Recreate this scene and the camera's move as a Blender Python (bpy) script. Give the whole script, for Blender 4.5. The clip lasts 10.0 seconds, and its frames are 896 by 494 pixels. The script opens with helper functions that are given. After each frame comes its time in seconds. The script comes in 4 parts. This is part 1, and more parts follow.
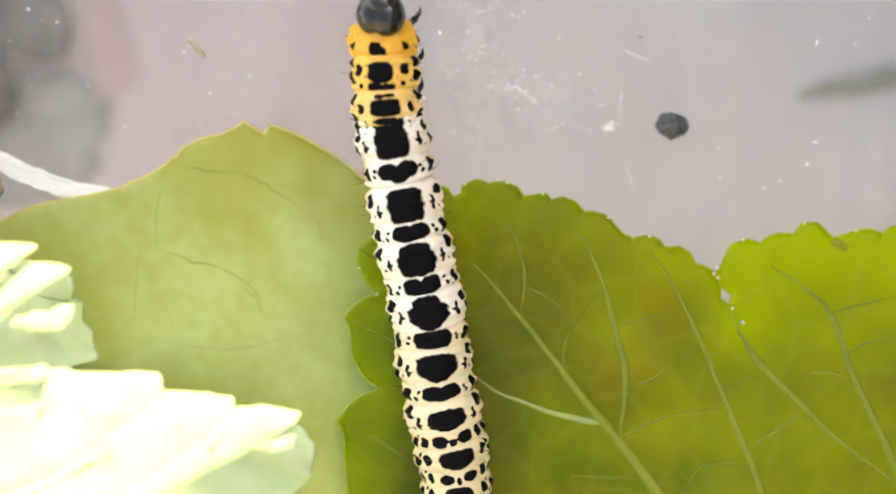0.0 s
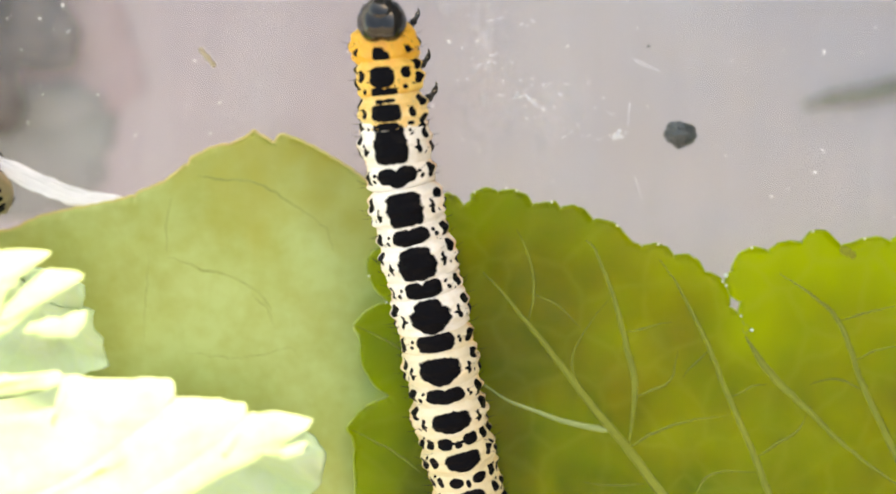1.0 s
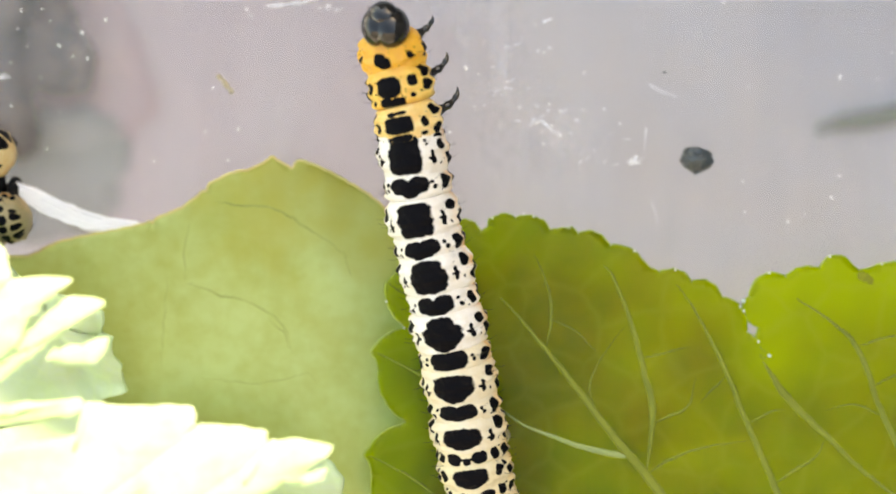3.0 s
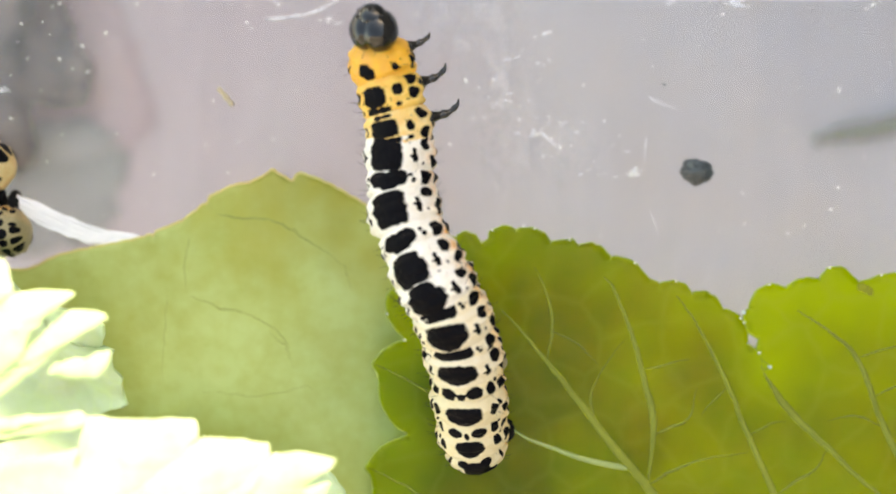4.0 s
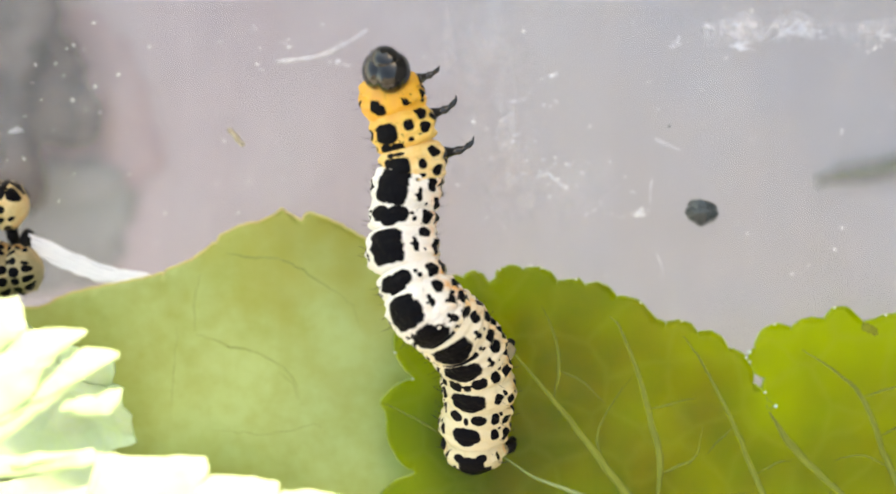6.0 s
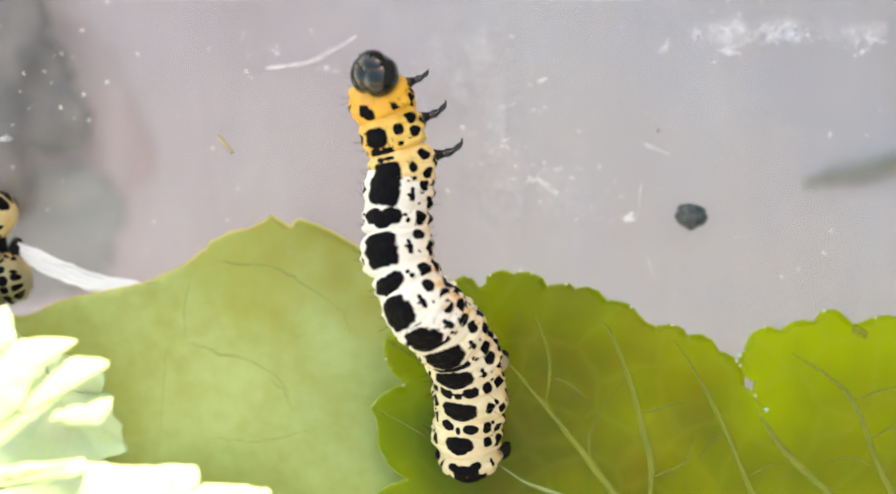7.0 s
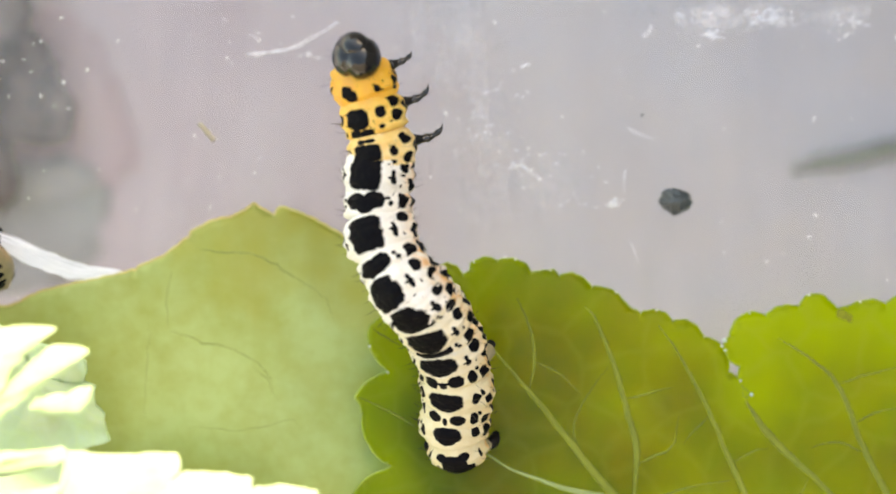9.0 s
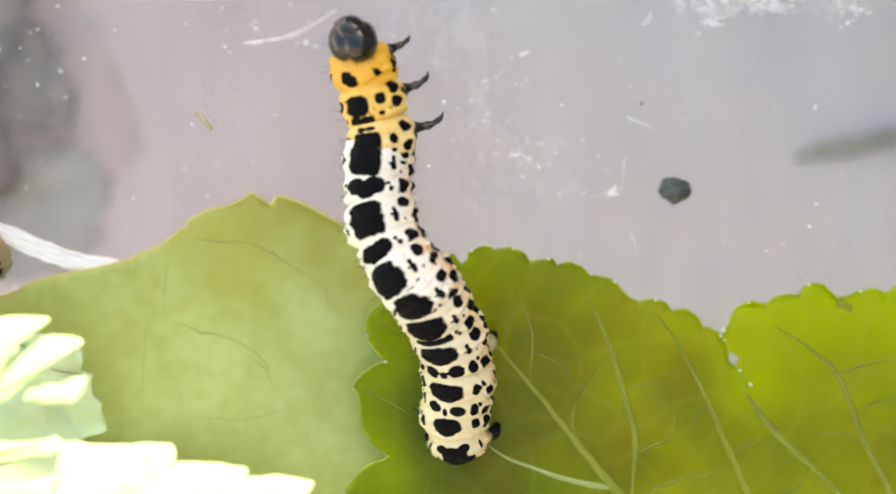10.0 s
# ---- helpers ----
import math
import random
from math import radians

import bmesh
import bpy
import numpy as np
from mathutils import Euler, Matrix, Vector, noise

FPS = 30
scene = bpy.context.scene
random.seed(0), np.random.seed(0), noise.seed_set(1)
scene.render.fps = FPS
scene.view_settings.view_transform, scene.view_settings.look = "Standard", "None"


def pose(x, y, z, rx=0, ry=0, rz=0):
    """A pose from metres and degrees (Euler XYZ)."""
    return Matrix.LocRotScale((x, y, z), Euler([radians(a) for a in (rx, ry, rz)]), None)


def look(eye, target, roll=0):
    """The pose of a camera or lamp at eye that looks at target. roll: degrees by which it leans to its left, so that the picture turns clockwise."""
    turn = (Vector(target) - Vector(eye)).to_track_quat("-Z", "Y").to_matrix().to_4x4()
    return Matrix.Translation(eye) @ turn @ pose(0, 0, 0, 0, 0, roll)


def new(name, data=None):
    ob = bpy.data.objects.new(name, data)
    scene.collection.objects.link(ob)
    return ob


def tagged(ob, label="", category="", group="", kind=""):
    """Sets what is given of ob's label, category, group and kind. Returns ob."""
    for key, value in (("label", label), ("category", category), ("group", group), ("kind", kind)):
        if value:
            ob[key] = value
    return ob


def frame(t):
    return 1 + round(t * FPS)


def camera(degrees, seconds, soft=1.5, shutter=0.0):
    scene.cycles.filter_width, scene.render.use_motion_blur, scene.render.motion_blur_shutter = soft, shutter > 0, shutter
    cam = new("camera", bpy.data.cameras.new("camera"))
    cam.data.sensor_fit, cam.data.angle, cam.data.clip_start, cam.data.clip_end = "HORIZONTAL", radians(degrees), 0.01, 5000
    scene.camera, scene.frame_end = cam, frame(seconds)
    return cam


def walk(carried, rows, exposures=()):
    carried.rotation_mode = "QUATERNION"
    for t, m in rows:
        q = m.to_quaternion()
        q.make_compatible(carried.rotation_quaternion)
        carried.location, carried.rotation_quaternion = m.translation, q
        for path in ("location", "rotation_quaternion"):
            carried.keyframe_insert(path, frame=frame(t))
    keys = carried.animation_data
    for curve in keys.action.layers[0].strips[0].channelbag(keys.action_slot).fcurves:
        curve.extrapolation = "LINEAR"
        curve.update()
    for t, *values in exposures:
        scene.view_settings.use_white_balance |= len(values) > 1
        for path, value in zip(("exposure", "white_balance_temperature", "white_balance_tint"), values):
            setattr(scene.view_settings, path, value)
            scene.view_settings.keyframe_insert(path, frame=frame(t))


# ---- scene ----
from mathutils import geometry

# Metres, z up: the camera hangs over a clear plastic tray and looks down; x to the right, y away, heights in mm below.
MM = 0.001
cam = camera(40, 10.0, soft=1.8)
cam.data.dof.use_dof = True
cam.data.dof.focus_distance = 0.0642
cam.data.dof.aperture_fstop = 25
walk(cam, [
    (0.0, pose(0.00110, -0.00043, 0.07087, -2.743, 0.227, 0.365)),
    (0.5, pose(0.00122, -0.00057, 0.07096, -2.709, 0.593, 0.344)),
    (1.0, pose(0.00063, -0.00070, 0.07112, -2.139, 0.270, 0.342)),
    (1.5, pose(0.00058, -0.00075, 0.07111, -1.521, 0.539, 0.268)),
    (2.0, pose(0.00056, -0.00060, 0.07121, -1.689, 0.404, 0.270)),
    (2.5, pose(0.00003, -0.00053, 0.07132, -1.341, 0.591, 0.125)),
    (3.0, pose(-0.00001, -0.00044, 0.07125, -1.163, 0.549, 0.286)),
    (4.5, pose(-0.00053, -0.00023, 0.07141, -0.312, 0.167, 0.122)),
    (5.0, pose(-0.00051, -0.00007, 0.07171, 0.123, 0.625, 0.211)),
    (5.5, pose(-0.00068, -0.00037, 0.07194, 0.765, 0.588, 0.362)),
    (7.0, pose(-0.00065, -0.00019, 0.07194, 1.297, -0.058, -0.114)),
    (7.5, pose(-0.00008, -0.00023, 0.07192, 1.204, 0.202, -0.309)),
    (8.0, pose(-0.00030, -0.00063, 0.07172, 1.472, -0.270, -0.425)),
    (8.5, pose(-0.00004, -0.00045, 0.07158, 0.972, -0.275, -0.479)),
    (9.0, pose(-0.00018, -0.00056, 0.07160, 0.979, -0.427, -0.486)),
    (9.5, pose(-0.00009, -0.00037, 0.07155, 0.709, -0.337, -0.410)),
    (10.0, pose(0.00032, -0.00040, 0.07132, 0.350, -0.109, -0.486)),
], [(0, 2.25, 12800, 12), (1, 2.25, 12300, 11), (2, 2.25, 11900, 9.8), (3, 2.25, 11450, 9.2), (4.5, 2.25, 11300, 9), (10, 2.25, 11300, 9)])

# ---- world, sun, exposure ----
world = bpy.data.worlds.new("sky")
scene.world = world
world.use_nodes = True
sky = world.node_tree.nodes.new("ShaderNodeTexSky")
sky.sky_type, sky.sun_disc = "NISHITA", False
sky.sun_elevation, sky.sun_rotation = radians(38.7), radians(30)
back = world.node_tree.nodes["Background"]
back.inputs[1].default_value = 0.15
world.node_tree.links.new(sky.outputs[0], back.inputs[0])
sun = new("sun", bpy.data.lights.new("sun", "SUN"))
sun.data.energy, sun.data.angle, sun.data.color = 2.5, radians(0.5), (1.0, 1.0, 0.99)
SUNWARD = Vector((math.sin(radians(30)) * math.cos(radians(38.7)), math.cos(radians(30)) * math.cos(radians(38.7)), math.sin(radians(38.7))))
sun.matrix_world = look(SUNWARD, (0, 0, 0))


# ---- materials ----
def material(name, base, rough=0.5, second=None, scale=300.0, amount=0.5, bump=0.0, bump_scale=2000.0, translucent=0.0, through_colour=None, coat=0.0, spec=0.5, net=None, net_scale=420.0, net_amount=0.13, tone=None, shift=1.0):
    """A principled surface with two scales of noise in its colour, fine relief and, for thin leaves, light that passes."""
    mat = bpy.data.materials.new(name)
    mat.use_nodes = True
    nt = mat.node_tree
    n, link = nt.nodes, nt.links.new
    bsdf, out = n["Principled BSDF"], n["Material Output"]
    bsdf.inputs["Roughness"].default_value = rough
    bsdf.inputs["Specular IOR Level"].default_value = spec
    bsdf.inputs["Coat Weight"].default_value = coat
    bsdf.inputs["Coat Roughness"].default_value = 0.06
    co = n.new("ShaderNodeTexCoord")
    big, small, mix, both = n.new("ShaderNodeTexNoise"), n.new("ShaderNodeTexNoise"), n.new("ShaderNodeMix"), n.new("ShaderNodeMath")
    big.inputs["Scale"].default_value, small.inputs["Scale"].default_value = scale, scale * 6
    big.inputs["Detail"].default_value = 6
    big.inputs["Roughness"].default_value = 0.6
    link(co.outputs["Object"], big.inputs["Vector"]), link(co.outputs["Object"], small.inputs["Vector"])
    both.operation = "MULTIPLY_ADD"
    both.inputs[1].default_value = 0.35
    link(small.outputs["Fac"], both.inputs[0]), link(big.outputs["Fac"], both.inputs[2])
    ramp = n.new("ShaderNodeMapRange")
    ramp.inputs["From Min"].default_value, ramp.inputs["From Max"].default_value = 0.52, 0.84
    ramp.inputs["To Max"].default_value = amount
    link(both.outputs[0], ramp.inputs["Value"])
    mix.data_type = "RGBA"
    mix.inputs["A"].default_value = (*base, 1)
    mix.inputs["B"].default_value = (*(second or [c * 0.7 for c in base]), 1)
    link(ramp.outputs[0], mix.inputs["Factor"])
    if tone:
        tint, toned = n.new("ShaderNodeAttribute"), n.new("ShaderNodeMix")
        tint.attribute_name = "tone"
        toned.data_type = "RGBA"
        link(tint.outputs["Fac"], toned.inputs["Factor"]), link(mix.outputs["Result"], toned.inputs["A"])
        toned.inputs["B"].default_value = (*tone, 1)
        mix = toned
    link(mix.outputs["Result"], bsdf.inputs["Base Color"])
    if net:
        web, warp, bend, line, vein = n.new("ShaderNodeTexVoronoi"), n.new("ShaderNodeTexNoise"), n.new("ShaderNodeVectorMath"), n.new("ShaderNodeMapRange"), n.new("ShaderNodeMix")
        warp.inputs["Scale"].default_value = 500
        link(co.outputs["Object"], warp.inputs["Vector"])
        bend.operation = "MULTIPLY_ADD"
        bend.inputs[1].default_value = (0.0012, 0.0012, 0)
        link(warp.outputs["Color"], bend.inputs[0]), link(co.outputs["Object"], bend.inputs[2])
        web.feature = "DISTANCE_TO_EDGE"
        web.inputs["Scale"].default_value = net_scale
        link(bend.outputs[0], web.inputs["Vector"])
        line.inputs["From Max"].default_value = 0.09
        line.inputs["To Min"].default_value, line.inputs["To Max"].default_value = net_amount, 0.0
        link(web.outputs["Distance"], line.inputs["Value"])
        vein.data_type = "RGBA"
        link(line.outputs[0], vein.inputs["Factor"]), link(mix.outputs["Result"], vein.inputs["A"])
        vein.inputs["B"].default_value = (*net, 1)
        link(vein.outputs["Result"], bsdf.inputs["Base Color"])
    if bump:
        cells, relief = n.new("ShaderNodeTexVoronoi"), n.new("ShaderNodeBump")
        cells.inputs["Scale"].default_value = bump_scale
        link(co.outputs["Object"], cells.inputs["Vector"])
        relief.inputs["Strength"].default_value, relief.inputs["Distance"].default_value = bump, 0.00008
        link(cells.outputs["Distance"], relief.inputs["Height"])
        link(relief.outputs[0], bsdf.inputs["Normal"])
    if translucent:
        thin, shader = n.new("ShaderNodeBsdfTranslucent"), n.new("ShaderNodeMixShader")
        glow = n.new("ShaderNodeMix")
        glow.data_type = "RGBA"
        colour = through_colour or base
        glow.inputs["A"].default_value = (colour[0] * (1 - 0.28 * shift), colour[1] * (1 - 0.14 * shift), colour[2] * (1 + 0.5 * shift), 1)
        glow.inputs["B"].default_value = (min(1, colour[0] * (1 + 0.22 * shift)), colour[1] * 1.02, colour[2], 1)
        link(ramp.outputs[0], glow.inputs["Factor"])
        if tone:
            pale = n.new("ShaderNodeMix")
            pale.data_type = "RGBA"
            link(tint.outputs["Fac"], pale.inputs["Factor"]), link(glow.outputs["Result"], pale.inputs["A"])
            pale.inputs["B"].default_value = (min(1, colour[0] * 1.25), min(1, colour[1] * 1.32), colour[2], 1)
            glow = pale
        link(glow.outputs["Result"], thin.inputs["Color"])
        if net:
            lit = n.new("ShaderNodeMix")
            lit.data_type = "RGBA"
            link(line.outputs[0], lit.inputs["Factor"]), link(glow.outputs["Result"], lit.inputs["A"])
            lit.inputs["B"].default_value = (min(1, colour[0] * 1.5), min(1, colour[1] * 1.4), 0.12, 1)
            link(lit.outputs["Result"], thin.inputs["Color"])
        shader.inputs[0].default_value = translucent
        link(bsdf.outputs[0], shader.inputs[1]), link(thin.outputs[0], shader.inputs[2])
        link(shader.outputs[0], out.inputs["Surface"])
    return mat


def skin(name, base, second):
    """Caterpillar skin: pale ground, with black pigment where the mesh's 'pigment' field is below zero."""
    mat = material(name, base, 0.42, second, 700, 0.6, 0.35, 2600)
    n, link = mat.node_tree.nodes, mat.node_tree.links.new
    bsdf = n["Principled BSDF"]
    ground = bsdf.inputs["Base Color"].links[0].from_socket
    field, edge, mix = n.new("ShaderNodeAttribute"), n.new("ShaderNodeMapRange"), n.new("ShaderNodeMix")
    field.attribute_name = "pigment"
    edge.inputs["From Min"].default_value, edge.inputs["From Max"].default_value = -0.045, 0.045
    warm, blush = n.new("ShaderNodeAttribute"), n.new("ShaderNodeMix")
    warm.attribute_name = "blush"
    blush.data_type = mix.data_type = "RGBA"
    link(warm.outputs["Fac"], blush.inputs["Factor"])
    link(ground, blush.inputs["A"])
    blush.inputs["B"].default_value = (0.82, 0.38, 0.07, 1)
    link(field.outputs["Fac"], edge.inputs["Value"])
    link(edge.outputs[0], mix.inputs["Factor"])
    mix.inputs["A"].default_value = (0.0035, 0.0035, 0.005, 1)
    link(blush.outputs["Result"], mix.inputs["B"])
    link(mix.outputs["Result"], bsdf.inputs["Base Color"])
    grain = next(k for k in n if k.type == "BUMP")
    wrinkle, coarse, co = n.new("ShaderNodeBump"), n.new("ShaderNodeTexNoise"), n.new("ShaderNodeTexCoord")
    coarse.inputs["Scale"].default_value, coarse.inputs["Detail"].default_value, coarse.inputs["Distortion"].default_value = 1500, 4, 0.6
    wrinkle.inputs["Strength"].default_value, wrinkle.inputs["Distance"].default_value = 0.55, 0.00022
    link(co.outputs["Object"], coarse.inputs["Vector"]), link(coarse.outputs["Fac"], wrinkle.inputs["Height"])
    link(grain.outputs[0], wrinkle.inputs["Normal"]), link(wrinkle.outputs[0], bsdf.inputs["Normal"])
    gloss = n.new("ShaderNodeMapRange")
    gloss.inputs["To Min"].default_value, gloss.inputs["To Max"].default_value = 0.06, 0.45
    link(edge.outputs[0], gloss.inputs["Value"])
    link(gloss.outputs[0], bsdf.inputs["Specular IOR Level"])
    return mat


SKIN_WHITE = skin("skin_white", (0.86, 0.84, 0.80), (0.80, 0.71, 0.54))
SKIN_ORANGE = skin("skin_orange", (0.88, 0.42, 0.03), (0.87, 0.52, 0.09))
SKIN_YELLOW = skin("skin_yellow", (0.88, 0.54, 0.09), (0.87, 0.66, 0.25))
SKIN_STRAW = skin("skin_straw", (0.87, 0.58, 0.17), (0.86, 0.75, 0.50))
SKIN_IVORY = skin("skin_ivory", (0.77, 0.71, 0.56), (0.75, 0.61, 0.35))
SKIN_CREAM = skin("skin_cream", (0.73, 0.66, 0.46), (0.72, 0.58, 0.30))
SKIN_TAN = skin("skin_tan", (0.36, 0.31, 0.18), (0.20, 0.17, 0.09))
SKIN_OCHRE = skin("skin_ochre", (0.72, 0.58, 0.32), (0.66, 0.36, 0.09))
SHELL = material("black_shell", (0.002, 0.0025, 0.004), 0.08, (0.004, 0.005, 0.007), 900, 0.6, coat=0.3, spec=0.65)
FOOT = material("black_foot", (0.006, 0.006, 0.007), 0.6, (0.015, 0.013, 0.012), 900, 0.6, 0.3, 3000, spec=0.12)
HAIR = material("black_hair", (0.01, 0.01, 0.01), 0.5)
LEAF_PALE = material("leaf_pale", (0.57, 0.70, 0.275), 0.5, (0.46, 0.53, 0.15), 200, 1.0, 0.5, 800, 0.25, (0.45, 0.5, 0.10), net=(0.33, 0.40, 0.10), net_scale=330, net_amount=0.10, tone=(0.44, 0.41, 0.06), shift=0.25)
LEAF_GREEN = material("leaf_green", (0.085, 0.152, 0.011), 0.45, (0.165, 0.166, 0.010), 110, 0.9, 0.4, 700, 0.62, (0.59, 0.66, 0.014), net=(0.27, 0.31, 0.04), net_scale=300, net_amount=0.22, tone=(0.44, 0.52, 0.009))
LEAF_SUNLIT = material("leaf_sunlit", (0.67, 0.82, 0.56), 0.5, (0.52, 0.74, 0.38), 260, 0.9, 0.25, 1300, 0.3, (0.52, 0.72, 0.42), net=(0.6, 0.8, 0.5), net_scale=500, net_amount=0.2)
VEIN_PALE = material("vein_pale", (0.225, 0.265, 0.022), 0.6, (0.17, 0.205, 0.014), 500, 0.9, 0.2, 1500)
VEIN_MINT = material("vein_mint", (0.33, 0.42, 0.16), 0.6, (0.26, 0.34, 0.10), 500, 0.9, 0.2, 1500)
VEIN_DARK = material("vein_dark", (0.27, 0.305, 0.07), 0.6, (0.43, 0.50, 0.14), 500, 1.0)
GLINT = material("tip_glint", (0.80, 0.84, 0.70), 0.15, None, 900, 0.2)
SPOT = material("brown_spot", (0.17, 0.18, 0.010), 0.7, (0.30, 0.33, 0.01), 900, 1.0)
DROP = material("droplet", (0.55, 0.68, 0.62), 0.08, None, 900, 0.2)
# paler green than the blade, so the margin carries a painted rim highlight
EDGE_HIGHLIGHT = material("edge_highlight", (0.42, 0.52, 0.12), 0.25, (0.30, 0.40, 0.05), 500, 0.9)
RIM_BROWN = material("rim_dry", (0.62, 0.44, 0.20), 0.6, (0.66, 0.64, 0.22), 130, 1.0)
CRUMB = material("crumb", (0.50, 0.42, 0.28), 0.8, (0.38, 0.32, 0.22), 900, 0.9)
FRASS = material("frass", (0.016, 0.026, 0.030), 0.33, (0.075, 0.10, 0.11), 700, 1.0, 0.9, 2500, spec=0.7)
SILK = material("silk", (0.90, 0.91, 0.96), 0.35, (0.80, 0.82, 0.9), 900, 0.6)
DUST = material("dust", (0.95, 0.95, 0.95), 0.3, (0.92, 0.92, 0.93), 900, 0.2)
TABLE = material("tabletop", (0.555, 0.545, 0.61), 0.7, (0.60, 0.555, 0.57), 45, 1.0)


def soft_patch(mat, at, reach, colour):
    """A broad patch of another colour, fading out unevenly round a place."""
    n, link = mat.node_tree.nodes, mat.node_tree.links.new
    bsdf = n["Principled BSDF"]
    ground = bsdf.inputs["Base Color"].links[0].from_socket
    co, off, far, rag, fade, mix, total = n.new("ShaderNodeTexCoord"), n.new("ShaderNodeVectorMath"), n.new("ShaderNodeVectorMath"), n.new("ShaderNodeTexNoise"), n.new("ShaderNodeMapRange"), n.new("ShaderNodeMix"), n.new("ShaderNodeMath")
    off.operation, far.operation, total.operation = "SUBTRACT", "LENGTH", "MULTIPLY_ADD"
    off.inputs[1].default_value = at
    rag.inputs["Scale"].default_value = 110
    total.inputs[1].default_value = 0.018
    link(co.outputs["Object"], off.inputs[0]), link(off.outputs[0], far.inputs[0]), link(co.outputs["Object"], rag.inputs["Vector"])
    link(rag.outputs["Fac"], total.inputs[0]), link(far.outputs["Value"], total.inputs[2])
    fade.interpolation_type = "SMOOTHSTEP"
    fade.inputs["From Min"].default_value, fade.inputs["From Max"].default_value = 0.35 * reach + 0.009, reach + 0.009
    fade.inputs["To Min"].default_value, fade.inputs["To Max"].default_value = 0.85, 0.0
    link(total.outputs[0], fade.inputs["Value"]), link(fade.outputs[0], mix.inputs["Factor"])
    mix.data_type = "RGBA"
    link(ground, mix.inputs["A"]), link(mix.outputs["Result"], bsdf.inputs["Base Color"])
    mix.inputs["B"].default_value = (*colour, 1)


# pinker and darker tabletop towards the upper left
soft_patch(TABLE, (-0.022, 0.011, -0.042), 0.032, (0.495, 0.41, 0.445))
CARD = material("card", (0.30, 0.272, 0.243), 0.8, None, 60, 0.5)
TWIG = material("twig", (0.21, 0.23, 0.18), 0.8, (0.14, 0.16, 0.12), 200, 0.9)
CLUMP = material("clump", (0.20, 0.165, 0.155), 0.9, (0.03, 0.027, 0.024), 330, 1.0)
SHED = material("shed_leaf", (0.29, 0.305, 0.295), 0.8, (0.37, 0.365, 0.375), 60, 0.9)
PINK = material("pink_petal", (0.53, 0.40, 0.42), 0.8, (0.46, 0.36, 0.39), 120, 0.9)


def clear_plastic():
    mat = bpy.data.materials.new("clear_plastic")
    mat.use_nodes = True
    n, link = mat.node_tree.nodes, mat.node_tree.links.new
    bsdf = n["Principled BSDF"]
    bsdf.inputs["Base Color"].default_value = (0.75, 0.74, 0.76, 1)
    bsdf.inputs["Roughness"].default_value = 0.35
    see, mix, haze, fac, co = n.new("ShaderNodeBsdfTransparent"), n.new("ShaderNodeMixShader"), n.new("ShaderNodeTexNoise"), n.new("ShaderNodeMapRange"), n.new("ShaderNodeTexCoord")
    haze.inputs["Scale"].default_value, haze.inputs["Detail"].default_value = 70, 5
    link(co.outputs["Object"], haze.inputs["Vector"])
    smear, stretch, add = n.new("ShaderNodeTexNoise"), n.new("ShaderNodeMapping"), n.new("ShaderNodeMath")
    stretch.inputs["Scale"].default_value = (230, 40, 1)
    smear.inputs["Scale"].default_value, smear.inputs["Detail"].default_value = 1.0, 4
    link(co.outputs["Object"], stretch.inputs["Vector"]), link(stretch.outputs[0], smear.inputs["Vector"])
    add.operation = "MULTIPLY"
    link(haze.outputs["Fac"], add.inputs[0]), link(smear.outputs["Fac"], add.inputs[1])
    fac.inputs["From Min"].default_value, fac.inputs["From Max"].default_value = 0.15, 0.42
    fac.inputs["To Min"].default_value, fac.inputs["To Max"].default_value = 0.03, 0.15
    link(add.outputs[0], fac.inputs["Value"])
    link(fac.outputs[0], mix.inputs[0])
    link(see.outputs[0], mix.inputs[1]), link(bsdf.outputs[0], mix.inputs[2])
    link(mix.outputs[0], n["Material Output"].inputs["Surface"])
    return mat


PLASTIC = clear_plastic()


# ---- building helpers ----
def part(name, bm, mat, parent=None, label="", smooth=True):
    me = bpy.data.meshes.new(name)
    bm.to_mesh(me)
    bm.free()
    me.materials.append(mat)
    if smooth:
        me.polygons.foreach_set("use_smooth", [True] * len(me.polygons))
    ob = new(name, me)
    if parent:
        ob.parent = parent
    return tagged(ob, label)


def thing(name, at, label, category, group="", kind=""):
    ob = new(name)
    ob.empty_display_size = 0.002
    ob.location = at
    return tagged(ob, label, category, group, kind)


def box(bm, a, b):
    v = [bm.verts.new((x, y, z)) for x in (a[0], b[0]) for y in (a[1], b[1]) for z in (a[2], b[2])]
    for f in ((0, 1, 3, 2), (4, 6, 7, 5), (0, 4, 5, 1), (2, 3, 7, 6), (0, 2, 6, 4), (1, 5, 7, 3)):
        bm.faces.new([v[i] for i in f])


def tube(bm, pts, radii, sides=8, flat=1.0):
    """A tapered tube along pts with closed ends; flat squeezes it in height."""
    pts = [Vector(p) for p in pts]
    rings = []
    for i, p in enumerate(pts):
        d = (pts[min(i + 1, len(pts) - 1)] - pts[max(i - 1, 0)]).normalized()
        side = d.cross(Vector((0, 0, 1)))
        side = side.normalized() if side.length > 1e-6 else Vector((1, 0, 0))
        up = side.cross(d)
        rings.append([bm.verts.new(p + radii[i] * (math.cos(a) * side + flat * math.sin(a) * up)) for a in [2 * math.pi * k / sides for k in range(sides)]])
    for a, b in zip(rings, rings[1:]):
        for k in range(sides):
            bm.faces.new((a[k], a[(k + 1) % sides], b[(k + 1) % sides], b[k]))
    bm.faces.new(rings[0][::-1]), bm.faces.new(rings[-1])


